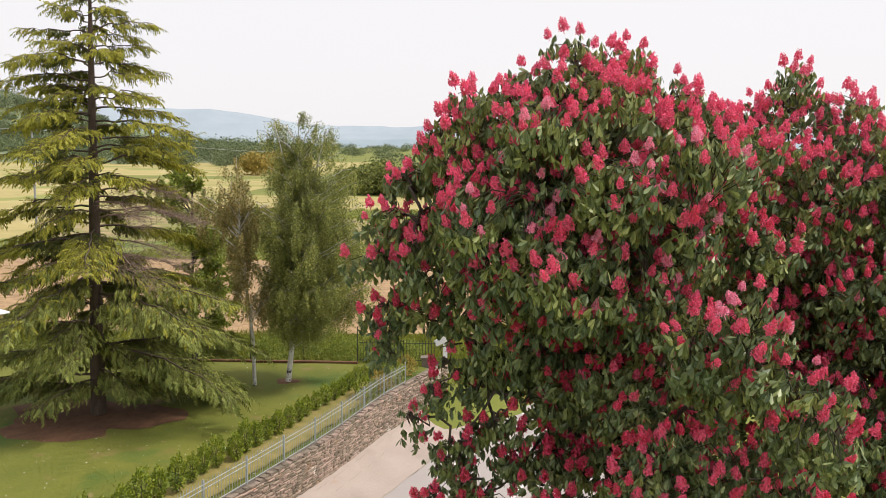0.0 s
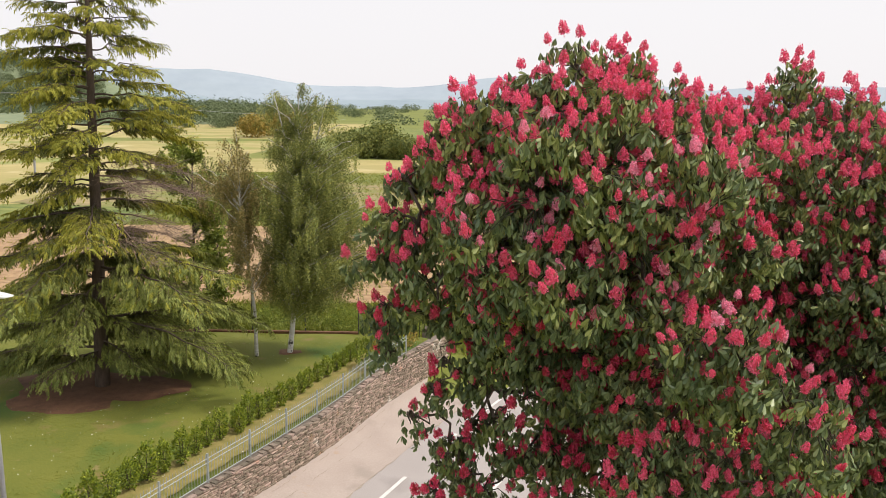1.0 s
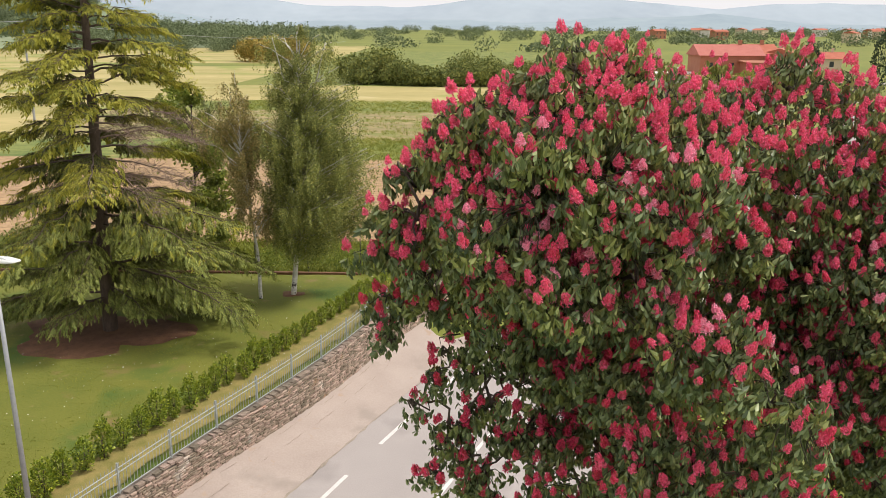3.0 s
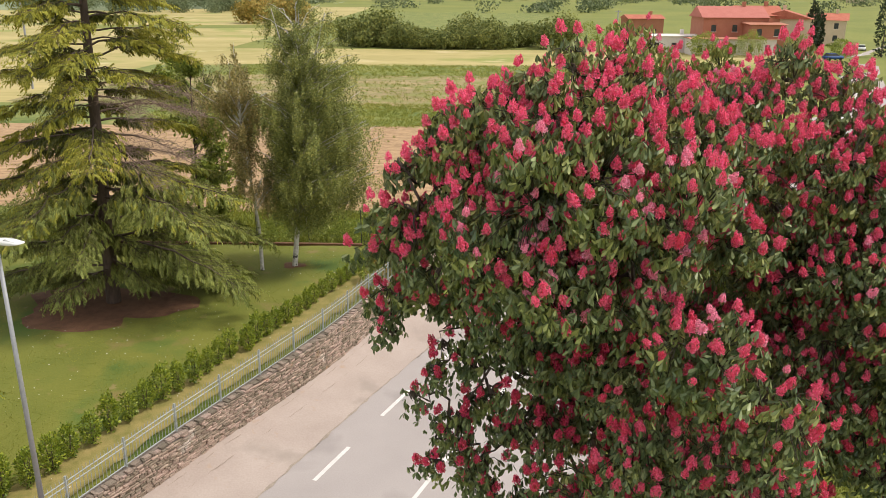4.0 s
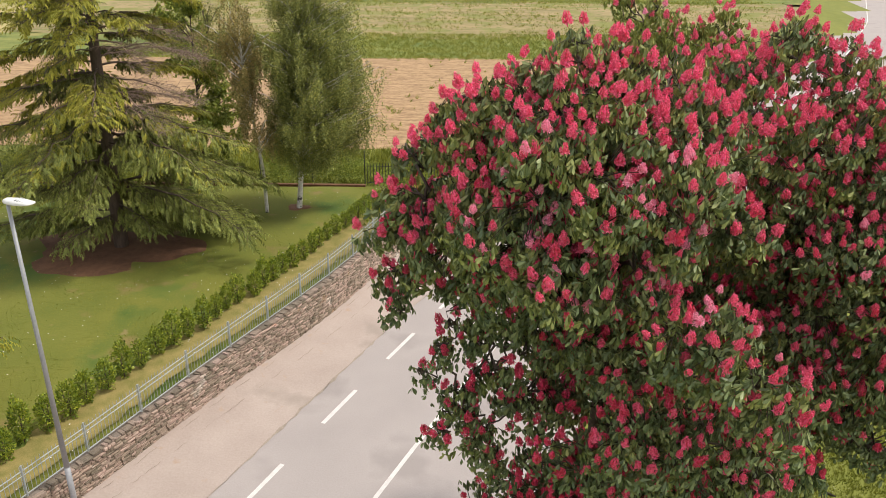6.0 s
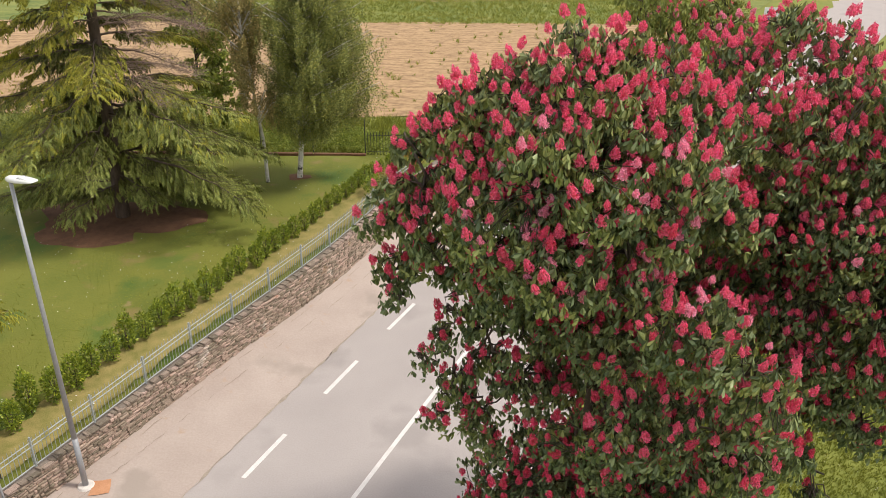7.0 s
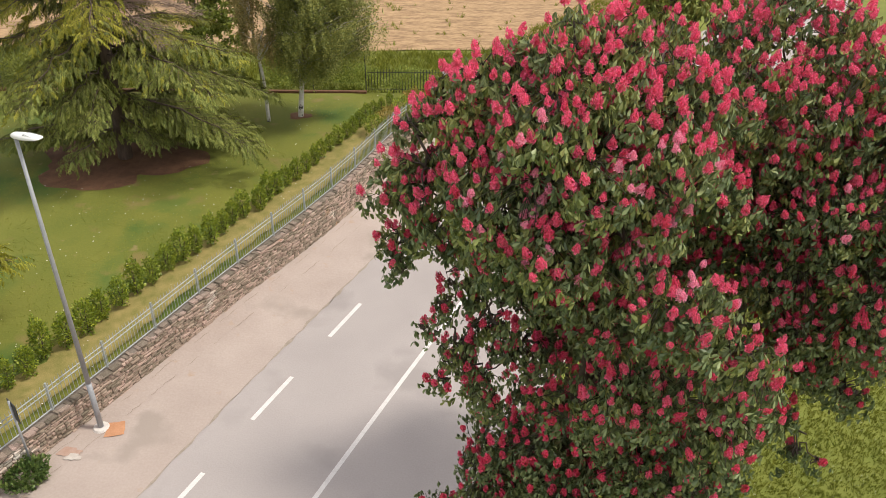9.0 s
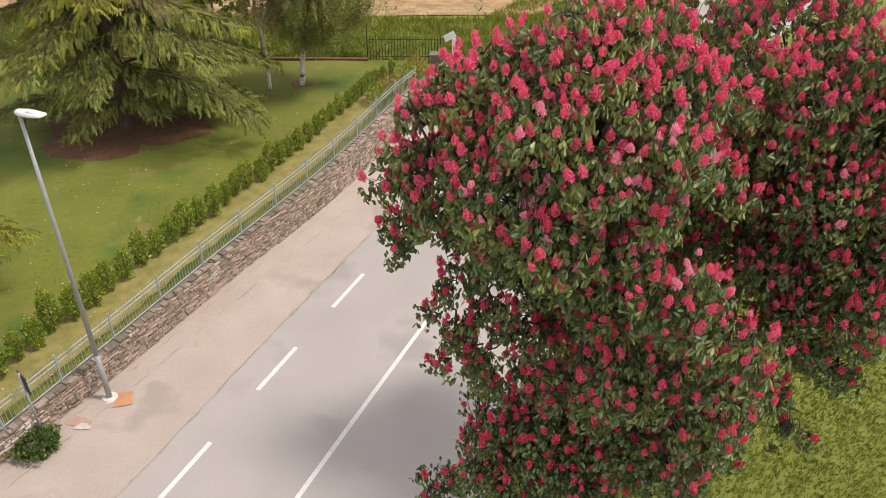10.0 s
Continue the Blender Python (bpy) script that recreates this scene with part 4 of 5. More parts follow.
def hedge_plant(seed):
    ob = empty("hedge_plant", (0, 0, 0), "small glossy green laurel bush in the hedge row", "bush", "hedge along the fence")
    fol = new("foliage", shrub_mesh("foliage", seed, 0.225 + 0.03 * (seed % 3), 0.96 + 0.07 * (seed % 4), 800, 0.092, M_HEDGE))
    fol.parent = ob
    rng = np.random.default_rng(seed)
    st = new("stem", tri_mesh("stem", *join(*[tube(bend((0, 0, -0.05), (rng.normal() * 0.1, rng.normal() * 0.1, 0.8), 0, 4), (0.02, 0.016, 0.012, 0.008), 5) for _ in range(3)]), M_BARK))
    st.parent = ob
    return ob


HEDGE = [hedge_plant(k + 1) for k in range(5)]
hr = np.random.default_rng(77)
s, k = -9.6, 0
while s < 20.6:
    x, y = along(s, 2.0 + hr.normal() * 0.06)
    small = float(np.interp(s, (-4, -1, 8, 14), (0.8, 1.0, 0.95, 0.72)))
    if not (s < -1 and hr.random() < 0.18):
        m = Matrix.Translation((x, y, lawn_z(y))) @ Matrix.Rotation(hr.random() * 6.28, 4, "Z")
        sc = small * (0.82 + 0.32 * hr.random())
        if k < 5:
            ob = HEDGE[k]
            ob.matrix_basis = m @ Matrix.Scale(sc, 4)
        else:
            ob = copy_thing(HEDGE[int(hr.integers(0, 5))], m)
            ob.scale = (sc, sc, sc)
        k += 1
    s += 0.62 + 0.12 * hr.random() + (0.1 if s < -2 else 0)

# ---- street lamp ----
def street_lamp():
    x, y = -9.83, 16.9
    lamp = empty("street_lamp", (x, y, 0), "tall grey steel street lamp with flat white head", "street lamp")
    bm = bmesh.new()
    rod(bm, (0, 0, 0), (-0.02, 0.01, 1.60), 0.078, 0.073, 14)
    rod(bm, (-0.02, 0.01, 1.58), (-0.12, 0.05, 8.74), 0.07, 0.042, 14)
    part("pole", bm, M_GALV, lamp, smooth=True)
    bm = bmesh.new()
    rod(bm, (0, 0, 0.0), (0, 0, 0.07), 0.24, 0.2, 18)
    part("plinth", bm, M_PLINTH, lamp, "whitewashed concrete collar")
    d = Vector((0.93, -0.36, 0))
    sd = Vector((0.36, 0.93, 0))
    head = bmesh.new()
    rings = []
    for q, w, hgt, lift in ((-0.10, 0.05, 0.05, 0), (0.0, 0.10, 0.10, 0.0), (0.25, 0.145, 0.11, 0.015), (0.55, 0.15, 0.085, 0.035), (0.72, 0.13, 0.05, 0.05), (0.78, 0.07, 0.02, 0.055)):
        c = d * q + Vector((-0.12, 0.05, 8.74 + lift))
        rings.append([head.verts.new(c + sd * (w * math.cos(a)) + Vector((0, 0, hgt * max(-0.25, math.sin(a))))) for a in (k * math.pi / 6 for k in range(12))])
    for a, b in zip(rings, rings[1:]):
        for k in range(12):
            head.faces.new((a[k], b[k], b[(k + 1) % 12], a[(k + 1) % 12]))
    head.faces.new(rings[0])
    head.faces.new(rings[-1][::-1])
    h = part("lamp_head", head, M_LAMPHEAD, lamp, "pale flat lamp head", True)
    bm = bmesh.new()
    for k in range(5):
        for j in range(3):
            c = d * (0.36 + 0.07 * k) + sd * (-0.07 + 0.07 * j) + Vector((-0.12, 0.05, 8.74))
            box(bm, c + Vector((-0.026, -0.026, 0.095)), c + Vector((0.026, 0.026, 0.118 - 0.006 * k)))
    part("cooling_fins", bm, M_LENS, h, "grey ribbed top plate")
    return lamp


street_lamp()


def quad_on_road(name, x, y, w, l, turn, z, mat, label, category):
    c, s = math.cos(turn), math.sin(turn)
    rng = np.random.default_rng(int(abs(x) * 100))
    v = []
    for a, b in ((-1, -1), (0, -1.03), (1, -1), (1.03, 0), (1, 1), (0, 0.98), (-1, 1), (-0.98, 0)):
        px, py = a * w / 2 + rng.normal() * 0.015, b * l / 2 + rng.normal() * 0.015
        v.append((x + c * px - s * py, y + s * px + c * py, z))
    return tagged(mesh_part(name, v, [tuple(range(8))], mat), label, category, "", "structure")


disc("white_stain", -6.19, 25.68, 0.26, 0.270, M_LIME, "white lime stain on the verge by the wall", "stain", 0.22)
disc("red_stain", -10.35, 15.95, 0.33, 0.036, M_RUST, "brick-red dust stain on the verge", "stain", 0.16, 2)
disc("pale_stain", -10.15, 15.75, 0.22, 0.040, M_LIME, "pale lime stain beside the brick dust", "stain", 0.12, 3)
quad_on_road("paving_patch", -9.42, 16.85, 0.5, 0.55, 0.25, 0.034, M_TERRA, "square terracotta coloured patch beside the lamp foot", "patch")

# ---- traffic sign at the wall ----
def traffic_sign():
    t = empty("traffic_sign", (-11.0, 15.3, 0), "dark-backed traffic sign on a thin grey post", "traffic sign")
    bm = bmesh.new()
    rod(bm, (0, 0, 0), (-0.05, 0, 2.35), 0.03, 0.03, 10)
    part("post", bm, M_GALV, t, smooth=True)
    bm = bmesh.new()
    box(bm, (-0.24, -0.012, 1.75), (0.24, 0.012, 2.32), 0.006)
    bmesh.ops.rotate(bm, verts=bm.verts, cent=(0, 0, 0), matrix=Matrix.Rotation(-0.72, 3, "Z"))
    part("sign_plate", bm, M_DARK, t, "dark back of the sign plate")
    return t


traffic_sign()
ivy = tagged(new("ivy_clump", shrub_mesh("ivy_clump", 5, 0.56, 0.42, 1500, 0.12, M_IVY)), "dark green ivy clump at the foot of the wall", "bush")
ivy.location = (-11.05, 14.95, 0)

# ---- sign and railings at the garden's far corner ----
def white_sign():
    t = empty("road_sign", (-0.42, 39.0, 0.2), "white side-on direction sign with green edge", "road sign")
    bm = bmesh.new()
    rod(bm, (0, 0, 0), (0, 0, 1.6), 0.04)
    part("post", bm, M_GALV, t)
    bm = bmesh.new()
    box(bm, (-0.09, -0.04, 1.5), (0.13, 0.04, 2.75), 0.01)
    part("sign_board", bm, M_WHITE, t)
    bm = bmesh.new()
    box(bm, (-0.6, -0.03, -0.16), (0.0, 0.03, 0.16), 0.01)
    bmesh.ops.rotate(bm, verts=bm.verts, cent=(0, 0, 0), matrix=Matrix.Rotation(-0.5, 3, "Y"))
    bmesh.ops.translate(bm, verts=bm.verts, vec=(0.06, -0.06, 3.0))
    flag = part("sign_flag", bm, M_WHITE, t)
    return t


white_sign()

# ---- wall, fence ----
def fence():
    fe = empty("garden_fence", (*along(0, 0.25), wall_top(17.5)), "grey-green iron railing on top of the stone wall", "fence")
    posts = [-1.24 + k * 1.89 for k in range(-6, 12)]
    def top(s):
        x, y = along(s, 0.25)
        return Vector((x, y, wall_top(y)))
    for s in posts:
        p = top(s)
        bm = bmesh.new()
        rod(bm, (0, 0, 0), (0, 0, 0.92), 0.030, 0.030, 8)
        ob = part("post", bm, M_IRON)
        ob.matrix_world = Matrix.Translation(p)
        hang(ob, fe)
    for a, b in zip(posts, posts[1:]):
        for h in (0.06, 0.62, 0.76):
            bm = bmesh.new()
            rod(bm, top(a) + Vector((0, 0, h)), top(b) + Vector((0, 0, h)), 0.017, 0.017, 6)
            hang(part("rail", bm, M_IRON), fe)
    bm = bmesh.new()
    rod(bm, (0, 0, 0.02), (0, 0, 0.84), 0.009, 0.009, 5)
    rod(bm, (0, 0, 0.84), (0, 0, 0.93), 0.011, 0.001, 5)
    me = bpy.data.meshes.new("picket")
    bm.to_mesh(me)
    bm.free()
    finish(me, M_IRON)
    s, n = -10.5, 0
    while s < 19.3 and n < 295:
        p = top(s)
        ob = new("picket", me)
        ob.matrix_basis = Matrix.Translation(p - fe.location)
        ob.parent = fe
        s += 0.118
        n += 1
    return fe


fence()


def stone_mesh(seed):
    """A rough block of unit size whose corners are knocked about."""
    rng = np.random.default_rng(seed)
    bm = bmesh.new()
    box(bm, (0, 0, 0), (1, 1, 1))
    for v in bm.verts:
        v.co += Vector(rng.normal(size=3) * (0.03, 0.05, 0.05))
    bmesh.ops.bevel(bm, geom=bm.edges[:], offset=0.06, segments=1, affect="EDGES")
    me = bpy.data.meshes.new("stone")
    bm.to_mesh(me)
    bm.free()
    return me


def stone_wall():
    rng = np.random.default_rng(8)
    S0, S1 = -16.0, 23.5
    core_v, core_f, n = [], [], 0
    for i in range(60):
        s = S0 + (S1 - S0) * i / 59
        for d, z in ((0.16, -0.1), (0.08, 1), (0.42, 1), (0.42, -0.1)):
            x, y = along(s, d)
            core_v.append((x, y, z if z < 0 else wall_top(y) - 0.06))
    for i in range(59):
        for k in range(3):
            core_f.append((i * 4 + k, i * 4 + k + 1, i * 4 + k + 5, i * 4 + k + 4))
    core_f += [(0, 1, 2, 3), tuple(59 * 4 + k for k in (3, 2, 1, 0))]
    wall = tagged(mesh_part("wall_garden", core_v, core_f, M_MORTAR), "coursed grey-brown fieldstone retaining wall with recessed joints", "wall", "", "structure")
    ms = []
    for k in range(6):
        me = stone_mesh(k)
        ms.append(finish(me, M_STONE))
    blocks = [np.array([v.co for v in me.vertices]) for me in ms]
    tris = []
    for me in ms:
        me.calc_loop_triangles()
        tris.append(np.array([t.vertices for t in me.loop_triangles]))
    far, count = [], 0
    z = 0.0
    row = 0
    while z < 2.1:
        h = 0.05 + 0.055 * rng.random()
        s = S0 + rng.random() * 0.3
        while s < S1:
            w = 0.09 + 0.26 * rng.random() ** 1.4
            x, y = along(s, 0.0)
            x2, y2 = along(s + w, 0.0)
            if z + h < wall_top(y) - 0.05:
                u = Vector((x2 - x, y2 - y, 0)).normalized()
                nn = Vector((-u.y, u.x, 0))
                dz = rng.normal() * 0.006
                proud = 0.045 + 0.05 * rng.random()
                m = Matrix((( u.x * (w - 0.018), nn.x * 0.16, 0, x + nn.x * (0.165 - 0.05 * z - proud)), (u.y * (w - 0.018), nn.y * 0.16, 0, y + nn.y * (0.165 - 0.05 * z - proud)), (0, 0, h - 0.016, z + dz), (0, 0, 0, 1)))
                k = int(rng.integers(0, 6))
                if count < 300 and 17.6 < y < 24.0:
                    ob = new("stone", ms[k])
                    ob.parent = wall
                    ob.matrix_basis = m
                    count += 1
                else:
                    a = np.array(m)
                    far.append((blocks[k] @ a[:3, :3].T + a[:3, 3], tris[k]))
            s += w
        z += h
        row += 1
    rest = new("stones", tri_mesh("stones", *join(*far), M_STONEREST))
    rest.parent = wall
    tagged(rest, kind="stuff")
    # coping of flat upright stones
    cop = [finish(stone_mesh(20 + k), M_COPING) for k in range(4)]
    s = -12.0
    while s < 21.5:
        w = 0.08 + 0.24 * rng.random() ** 1.6
        front = 0.0 + 0.07 * rng.random()
        x, y = along(s, front)
        x2, y2 = along(s + w, front + rng.normal() * 0.015)
        u = Vector((x2 - x, y2 - y, 0)).normalized()
        nn = Vector((-u.y, u.x, 0))
        ob = new("coping_stone", cop[int(rng.integers(0, 4))])
        ob.parent = wall
        hh = 0.035 + 0.065 * rng.random()
        deep = 0.14 + 0.12 * rng.random()
        ob.matrix_basis = Matrix(((u.x * (w - 0.014), nn.x * deep, 0, x), (u.y * (w - 0.014), nn.y * deep, 0, y), (0, 0, hh, wall_top(y) - 0.075 + 0.012 * rng.normal()), (0, 0, 0, 1)))
        s += w
    return wall


stone_wall()

# ---- garden's back edge ----
def back_edge():
    z = lawn_z(38.6)
    bm = bmesh.new()
    box(bm, (-34, 38.5, z - 0.6), (-4.6, 38.72, z + 0.10), 0.02)
    kerb = part("wall_back", bm, M_SOIL)
    tagged(kerb, "low dark edging wall behind the lawn", "wall", "", "structure")
    mesh_fence = empty("wire_fence", (-12, 38.9, z), "thin dark posts of a green wire fence", "fence")
    for k in range(9):
        bm = bmesh.new()
        rod(bm, (0, 0, -0.4), (0, 0, 1.75), 0.025, 0.025, 6)
        ob = part("post", bm, M_DARK, mesh_fence)
        ob.location = (7.35 - k * 2.6, 0, 0)
    rail = empty("iron_railing", (-2.8, 38.75, z), "dark iron picket railing across the garden corner", "fence")
    for h in (0.15, 1.0):
        bm = bmesh.new()
        rod(bm, (-1.75, 0, h), (1.95, 0, h), 0.015, 0.015, 6)
        part("rail", bm, M_DARK, rail)
    bm = bmesh.new()
    rod(bm, (0, 0, -0.3), (0, 0, 1.15), 0.013, 0.013, 5)
    me = bpy.data.meshes.new("picket")
    bm.to_mesh(me)
    bm.free()
    finish(me, M_DARK)
    for k in range(25):
        ob = new("picket", me)
        ob.parent = rail
        ob.location = (-1.7 + k * 0.15, 0, 0)
    bm = bmesh.new()
    box(bm, (-1.5, 38.2, z - 0.5), (-1.05, 38.6, z + 0.36), 0.02)
    box(bm, (-1.56, 38.14, z + 0.36), (-0.99, 38.66, z + 0.45), 0.02)
    meter = part("meter_box", bm, M_MORTAR)
    tagged(meter, "small grey masonry meter cabinet by the railing", "cabinet")


back_edge()

# ---- shrubs beyond the garden ----
def clump(name, x, y, w, h, n, size, mat, label, seed, z=None, category="bush"):
    ob = tagged(new(name, shrub_mesh(name, seed, w, h, n, size, mat)), label, category)
    ob.location = (x, y, (ground_z(x, y) if z is None else z) - 0.05)
    return ob


cr = np.random.default_rng(55)
for k in range(11):
    x = -24 + k * 2.1 + cr.normal() * 0.4
    clump("field_edge_bush", x, 40.4 + cr.normal() * 0.5, 1.0 + 0.3 * cr.random(), 0.9 + 1.2 * cr.random(), 2600, 0.10, M_GARDENLEAF if k > 6 else M_SHRUB, "tall green weeds and brambles behind the garden", 100 + k, 1.7)
for k in range(4):
    x, y = along(17.2 + k * 1.2, 0.9)
    clump("wall_bush", x, y, 0.5, 0.9, 700, 0.10, M_OCHRE if k % 2 else M_HEDGE, "yellow-green bush growing over the wall end", 140 + k, lawn_z(y))

# ---- far woods, houses, hills ----
def far_tree_cloud(name, places, mat, label, seed, quads=170, flake=0.34):
    """Crowns of many leaf flakes: places are (x, y, z, radius, height)."""
    rng = np.random.default_rng(seed)
    leaf = (np.array(((0, 0, 0), (0.5, 0.4, 0.1), (1, 0, -0.1), (0.5, -0.4, 0.1))), np.array(((0, 1, 2), (0, 2, 3))))
    out = []
    for x, y, z, r, h in places:
        n = quads
        d = rng.normal(size=(n, 3))
        d /= np.linalg.norm(d, axis=1, keepdims=True)
        lump = 1 + 0.3 * np.sin(d[:, :1] * 4 + x) * np.cos(d[:, 1:2] * 5 + y)
        p = d * lump * (0.5 + 0.5 * rng.random((n, 1))) * (r, r, h * 0.5) + (x, y, z + h * 0.5)
        o = d + rng.normal(size=(n, 3)) * 0.6
        out.append(spread_out(leaf, frames_from(p, o, r * flake * (0.6 + 0.8 * rng.random(n)), rng)))
    ob = new(name, tri_mesh(name, *join(*out), mat))
    return tagged(ob, label, "woodland", "", "stuff")


wr = np.random.default_rng(9)
shrubs = [(x + wr.normal() * 2, 188 + wr.normal() * 4 + (abs(x + 3) * 0.25), 1.2, 3.2 + wr.random() * 1.6, 4.2 + wr.random() ** 2 * 4.5) for x in np.linspace(-24, 20, 30)]
far_tree_cloud("shrub_line", shrubs, M_SHRUB, "dense shrub line along the hay field", 3, 2200, 0.11)
far_tree_cloud("ochre_bushes", [(-78 + k * 3.6 + wr.normal(), 315 + wr.normal() * 6, 1.5, 5, 9) for k in range(6)], M_OCHRE, "ochre bushes at the edge of the hay field", 4, 900, 0.17)
far = []
for k in range(420):
    y = 420 + 1100 * wr.random()
    x = -0.62 * y + 1.2 * y * wr.random()
    far.append((x, y, ground_z(x, y) - 1, 5 + 5 * wr.random(), 5 + 6 * wr.random()))
for k in range(150):
    y = 520 + wr.random() * 160
    x = -0.58 * y + 0.40 * y * wr.random()
    far.append((x, y, ground_z(x, y), 6 + 5 * wr.random(), 9 + 6 * wr.random()))
far_tree_cloud("far_woods", far, M_WOOD, "scattered woods across the valley floor", 5, 210, 0.15)


def ridge(name, dist, x0, x1, heights, mat, label, seed, depth=400, base=-5):
    rng = np.random.default_rng(seed)
    n = 120
    v = []
    for i in range(n):
        q = i / (n - 1)
        x = x0 + (x1 - x0) * q
        h = np.interp(q, np.linspace(0, 1, len(heights)), heights)
        h += dist * 0.0012 * (math.sin(q * 37 + seed) + 0.6 * math.sin(q * 83 + 2 * seed)) + rng.normal() * dist * 0.0004
        v += [(x, dist - depth, base), (x, dist - depth * 0.4, base + h * 0.62), (x, dist, base + h), (x, dist + depth, base)]
    f = [(i * 4 + k, i * 4 + 4 + k, i * 4 + 5 + k, i * 4 + k + 1) for i in range(n - 1) for k in range(3)]
    return tagged(mesh_part(name, v, f, mat, smooth=True), label, "hills", "", "structure")


def slope_at(dist, span, heights, depth, base, x, y):
    """Height of a ridge's near slope at x, y."""
    h = np.interp((x - span[0]) / (span[1] - span[0]), np.linspace(0, 1, len(heights)), heights)
    return base + h * float(np.interp(y, (dist - depth, dist - depth * 0.4, dist), (0, 0.62, 1)))


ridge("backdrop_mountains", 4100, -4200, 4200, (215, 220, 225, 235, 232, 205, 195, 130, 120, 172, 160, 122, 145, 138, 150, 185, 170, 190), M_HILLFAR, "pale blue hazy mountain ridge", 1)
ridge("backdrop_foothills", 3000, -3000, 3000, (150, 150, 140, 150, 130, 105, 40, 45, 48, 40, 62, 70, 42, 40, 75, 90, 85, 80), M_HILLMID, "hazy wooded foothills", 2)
SLOPE = (140, 130, 118, 96, 70, 34, 6)
ridge("wooded_hillside", 950, -1000, -240, SLOPE, M_HILLNEAR, "green wooded slope at the valley's side", 3, 260)
RISE = (3, 9, 13, 12, 8, 5, 1)
ridge("wooded_rise", 600, -330, -60, RISE, M_HILLNEAR, "low wooded rise beyond the hay field", 4, 230, 1)
wr = np.random.default_rng(19)
hill_trees = []
for k in range(260):
    y = 700 + 245 * wr.random()
    x = y * (-0.63 + 0.20 * wr.random())
    hill_trees.append((x, y, slope_at(950, (-1000, -240), SLOPE, 260, -5, x, y) - 2, 6 + 5 * wr.random(), 9 + 6 * wr.random()))
for k in range(230):
    y = 395 + 200 * wr.random()
    x = y * (-0.52 + 0.34 * wr.random())
    hill_trees.append((x, y, slope_at(600, (-330, -60), RISE, 230, 1, x, y) - 1, 3.5 + 3 * wr.random(), 7 + 6 * wr.random() ** 2))
far_tree_cloud("hillside_woods", hill_trees, M_WOOD, "mixed green trees on the wooded slopes", 6, 420, 0.125)


def house(x, y, w, d, h, turn, wall_mat, label, floors=2, roof_h=1.6, roof_mat=None):
    z = ground_z(x, y) - 0.2
    ho = empty("house", (x, y, z), label, "house", "houses at the edge of the village")
    ho.rotation_euler = (0, 0, turn)
    bm = bmesh.new()
    box(bm, (-w / 2, -d / 2, 0), (w / 2, d / 2, h))
    part("wall", bm, wall_mat, ho)
    bm = bmesh.new()
    o = 0.45
    a = [bm.verts.new(q) for q in ((-w / 2 - o, -d / 2 - o, h), (w / 2 + o, -d / 2 - o, h), (w / 2 + o, d / 2 + o, h), (-w / 2 - o, d / 2 + o, h), (-w / 2 - o, 0, h + roof_h), (w / 2 + o, 0, h + roof_h))]
    for q in ((0, 1, 5, 4), (2, 3, 4, 5), (1, 2, 5), (3, 0, 4), (0, 3, 2, 1)):
        bm.faces.new([a[i] for i in q])
    bmesh.ops.translate(bm, verts=bm.verts, vec=(0, 0, 0.01))
    roof = part("roof", bm, roof_mat or M_ROOF, ho)
    bm = bmesh.new()
    box(bm, (w * 0.2, -0.35, h + roof_h * 0.4), (w * 0.2 + 0.7, 0.35, h + roof_h + 0.9))
    part("chimney", bm, wall_mat, roof)
    for fl in range(floors):
        n = max(2, int(w / 3.4))
        for k in range(n):
            bm = bmesh.new()
            cx = -w / 2 + (k + 0.5) * w / n
            zz = 0.9 + fl * (h / floors)
            box(bm, (cx - 0.5, -d / 2 - 0.03, zz), (cx + 0.5, -d / 2 + 0.1, zz + 1.35))
            win = part("window", bm, M_GLASS, ho)
            bm = bmesh.new()
            box(bm, (cx - 0.62, -d / 2 - 0.09, zz - 0.1), (cx + 0.62, -d / 2 - 0.032, zz))
            part("sill", bm, M_PALE, win)
    return ho


house(56.5, 181, 13, 9, 7.4, 0.02, M_BRICKWALL, "brick-red house with a bright red roof", 2, 2.2, M_REDROOF)
house(64, 187, 9, 8, 7.6, 0.02, M_BRICKWALL, "brown-tiled wing behind the red house", 2, 2.0)
house(55, 173.5, 17, 5, 3.4, 0.02, M_PALE, "low pale terrace block before the red house", 1, 0.25, M_BRICKWALL)
house(61.8, 176, 7, 8, 6.2, 0.02, M_BRICKWALL, "square brick-red block of two storeys", 2, 0.3, M_BRICKWALL)
house(70.6, 188, 11, 11, 7.0, 1.2, M_CREAM, "cream rendered gabled house", 2, 1.8)
house(67, 198, 12, 9, 6.6, 0.3, M_CREAM, "pale rendered house behind the others", 2, 1.7)
house(92, 216, 9, 9, 5.8, -0.4, M_CREAM, "cream rendered farther house", 2, 1.6)
house(44.5, 181, 11, 7, 3.6, 0.05, M_PALE, "low white flat-roofed outbuilding", 1, 0.3, M_PALE)
house(52, 245, 10, 8, 5.0, 0.1, M_BRICKWALL, "open brown farm shed", 1, 1.0)
hv = np.random.default_rng(14)
for k in range(16):
    yy = 520 + 420 * hv.random()
    house(yy * (0.22 + 0.36 * hv.random()), yy, 12, 10, 7, hv.normal() * 0.6, (M_CREAM, M_PALE, M_BRICKWALL)[k % 3], "small village house with a red roof", 2)
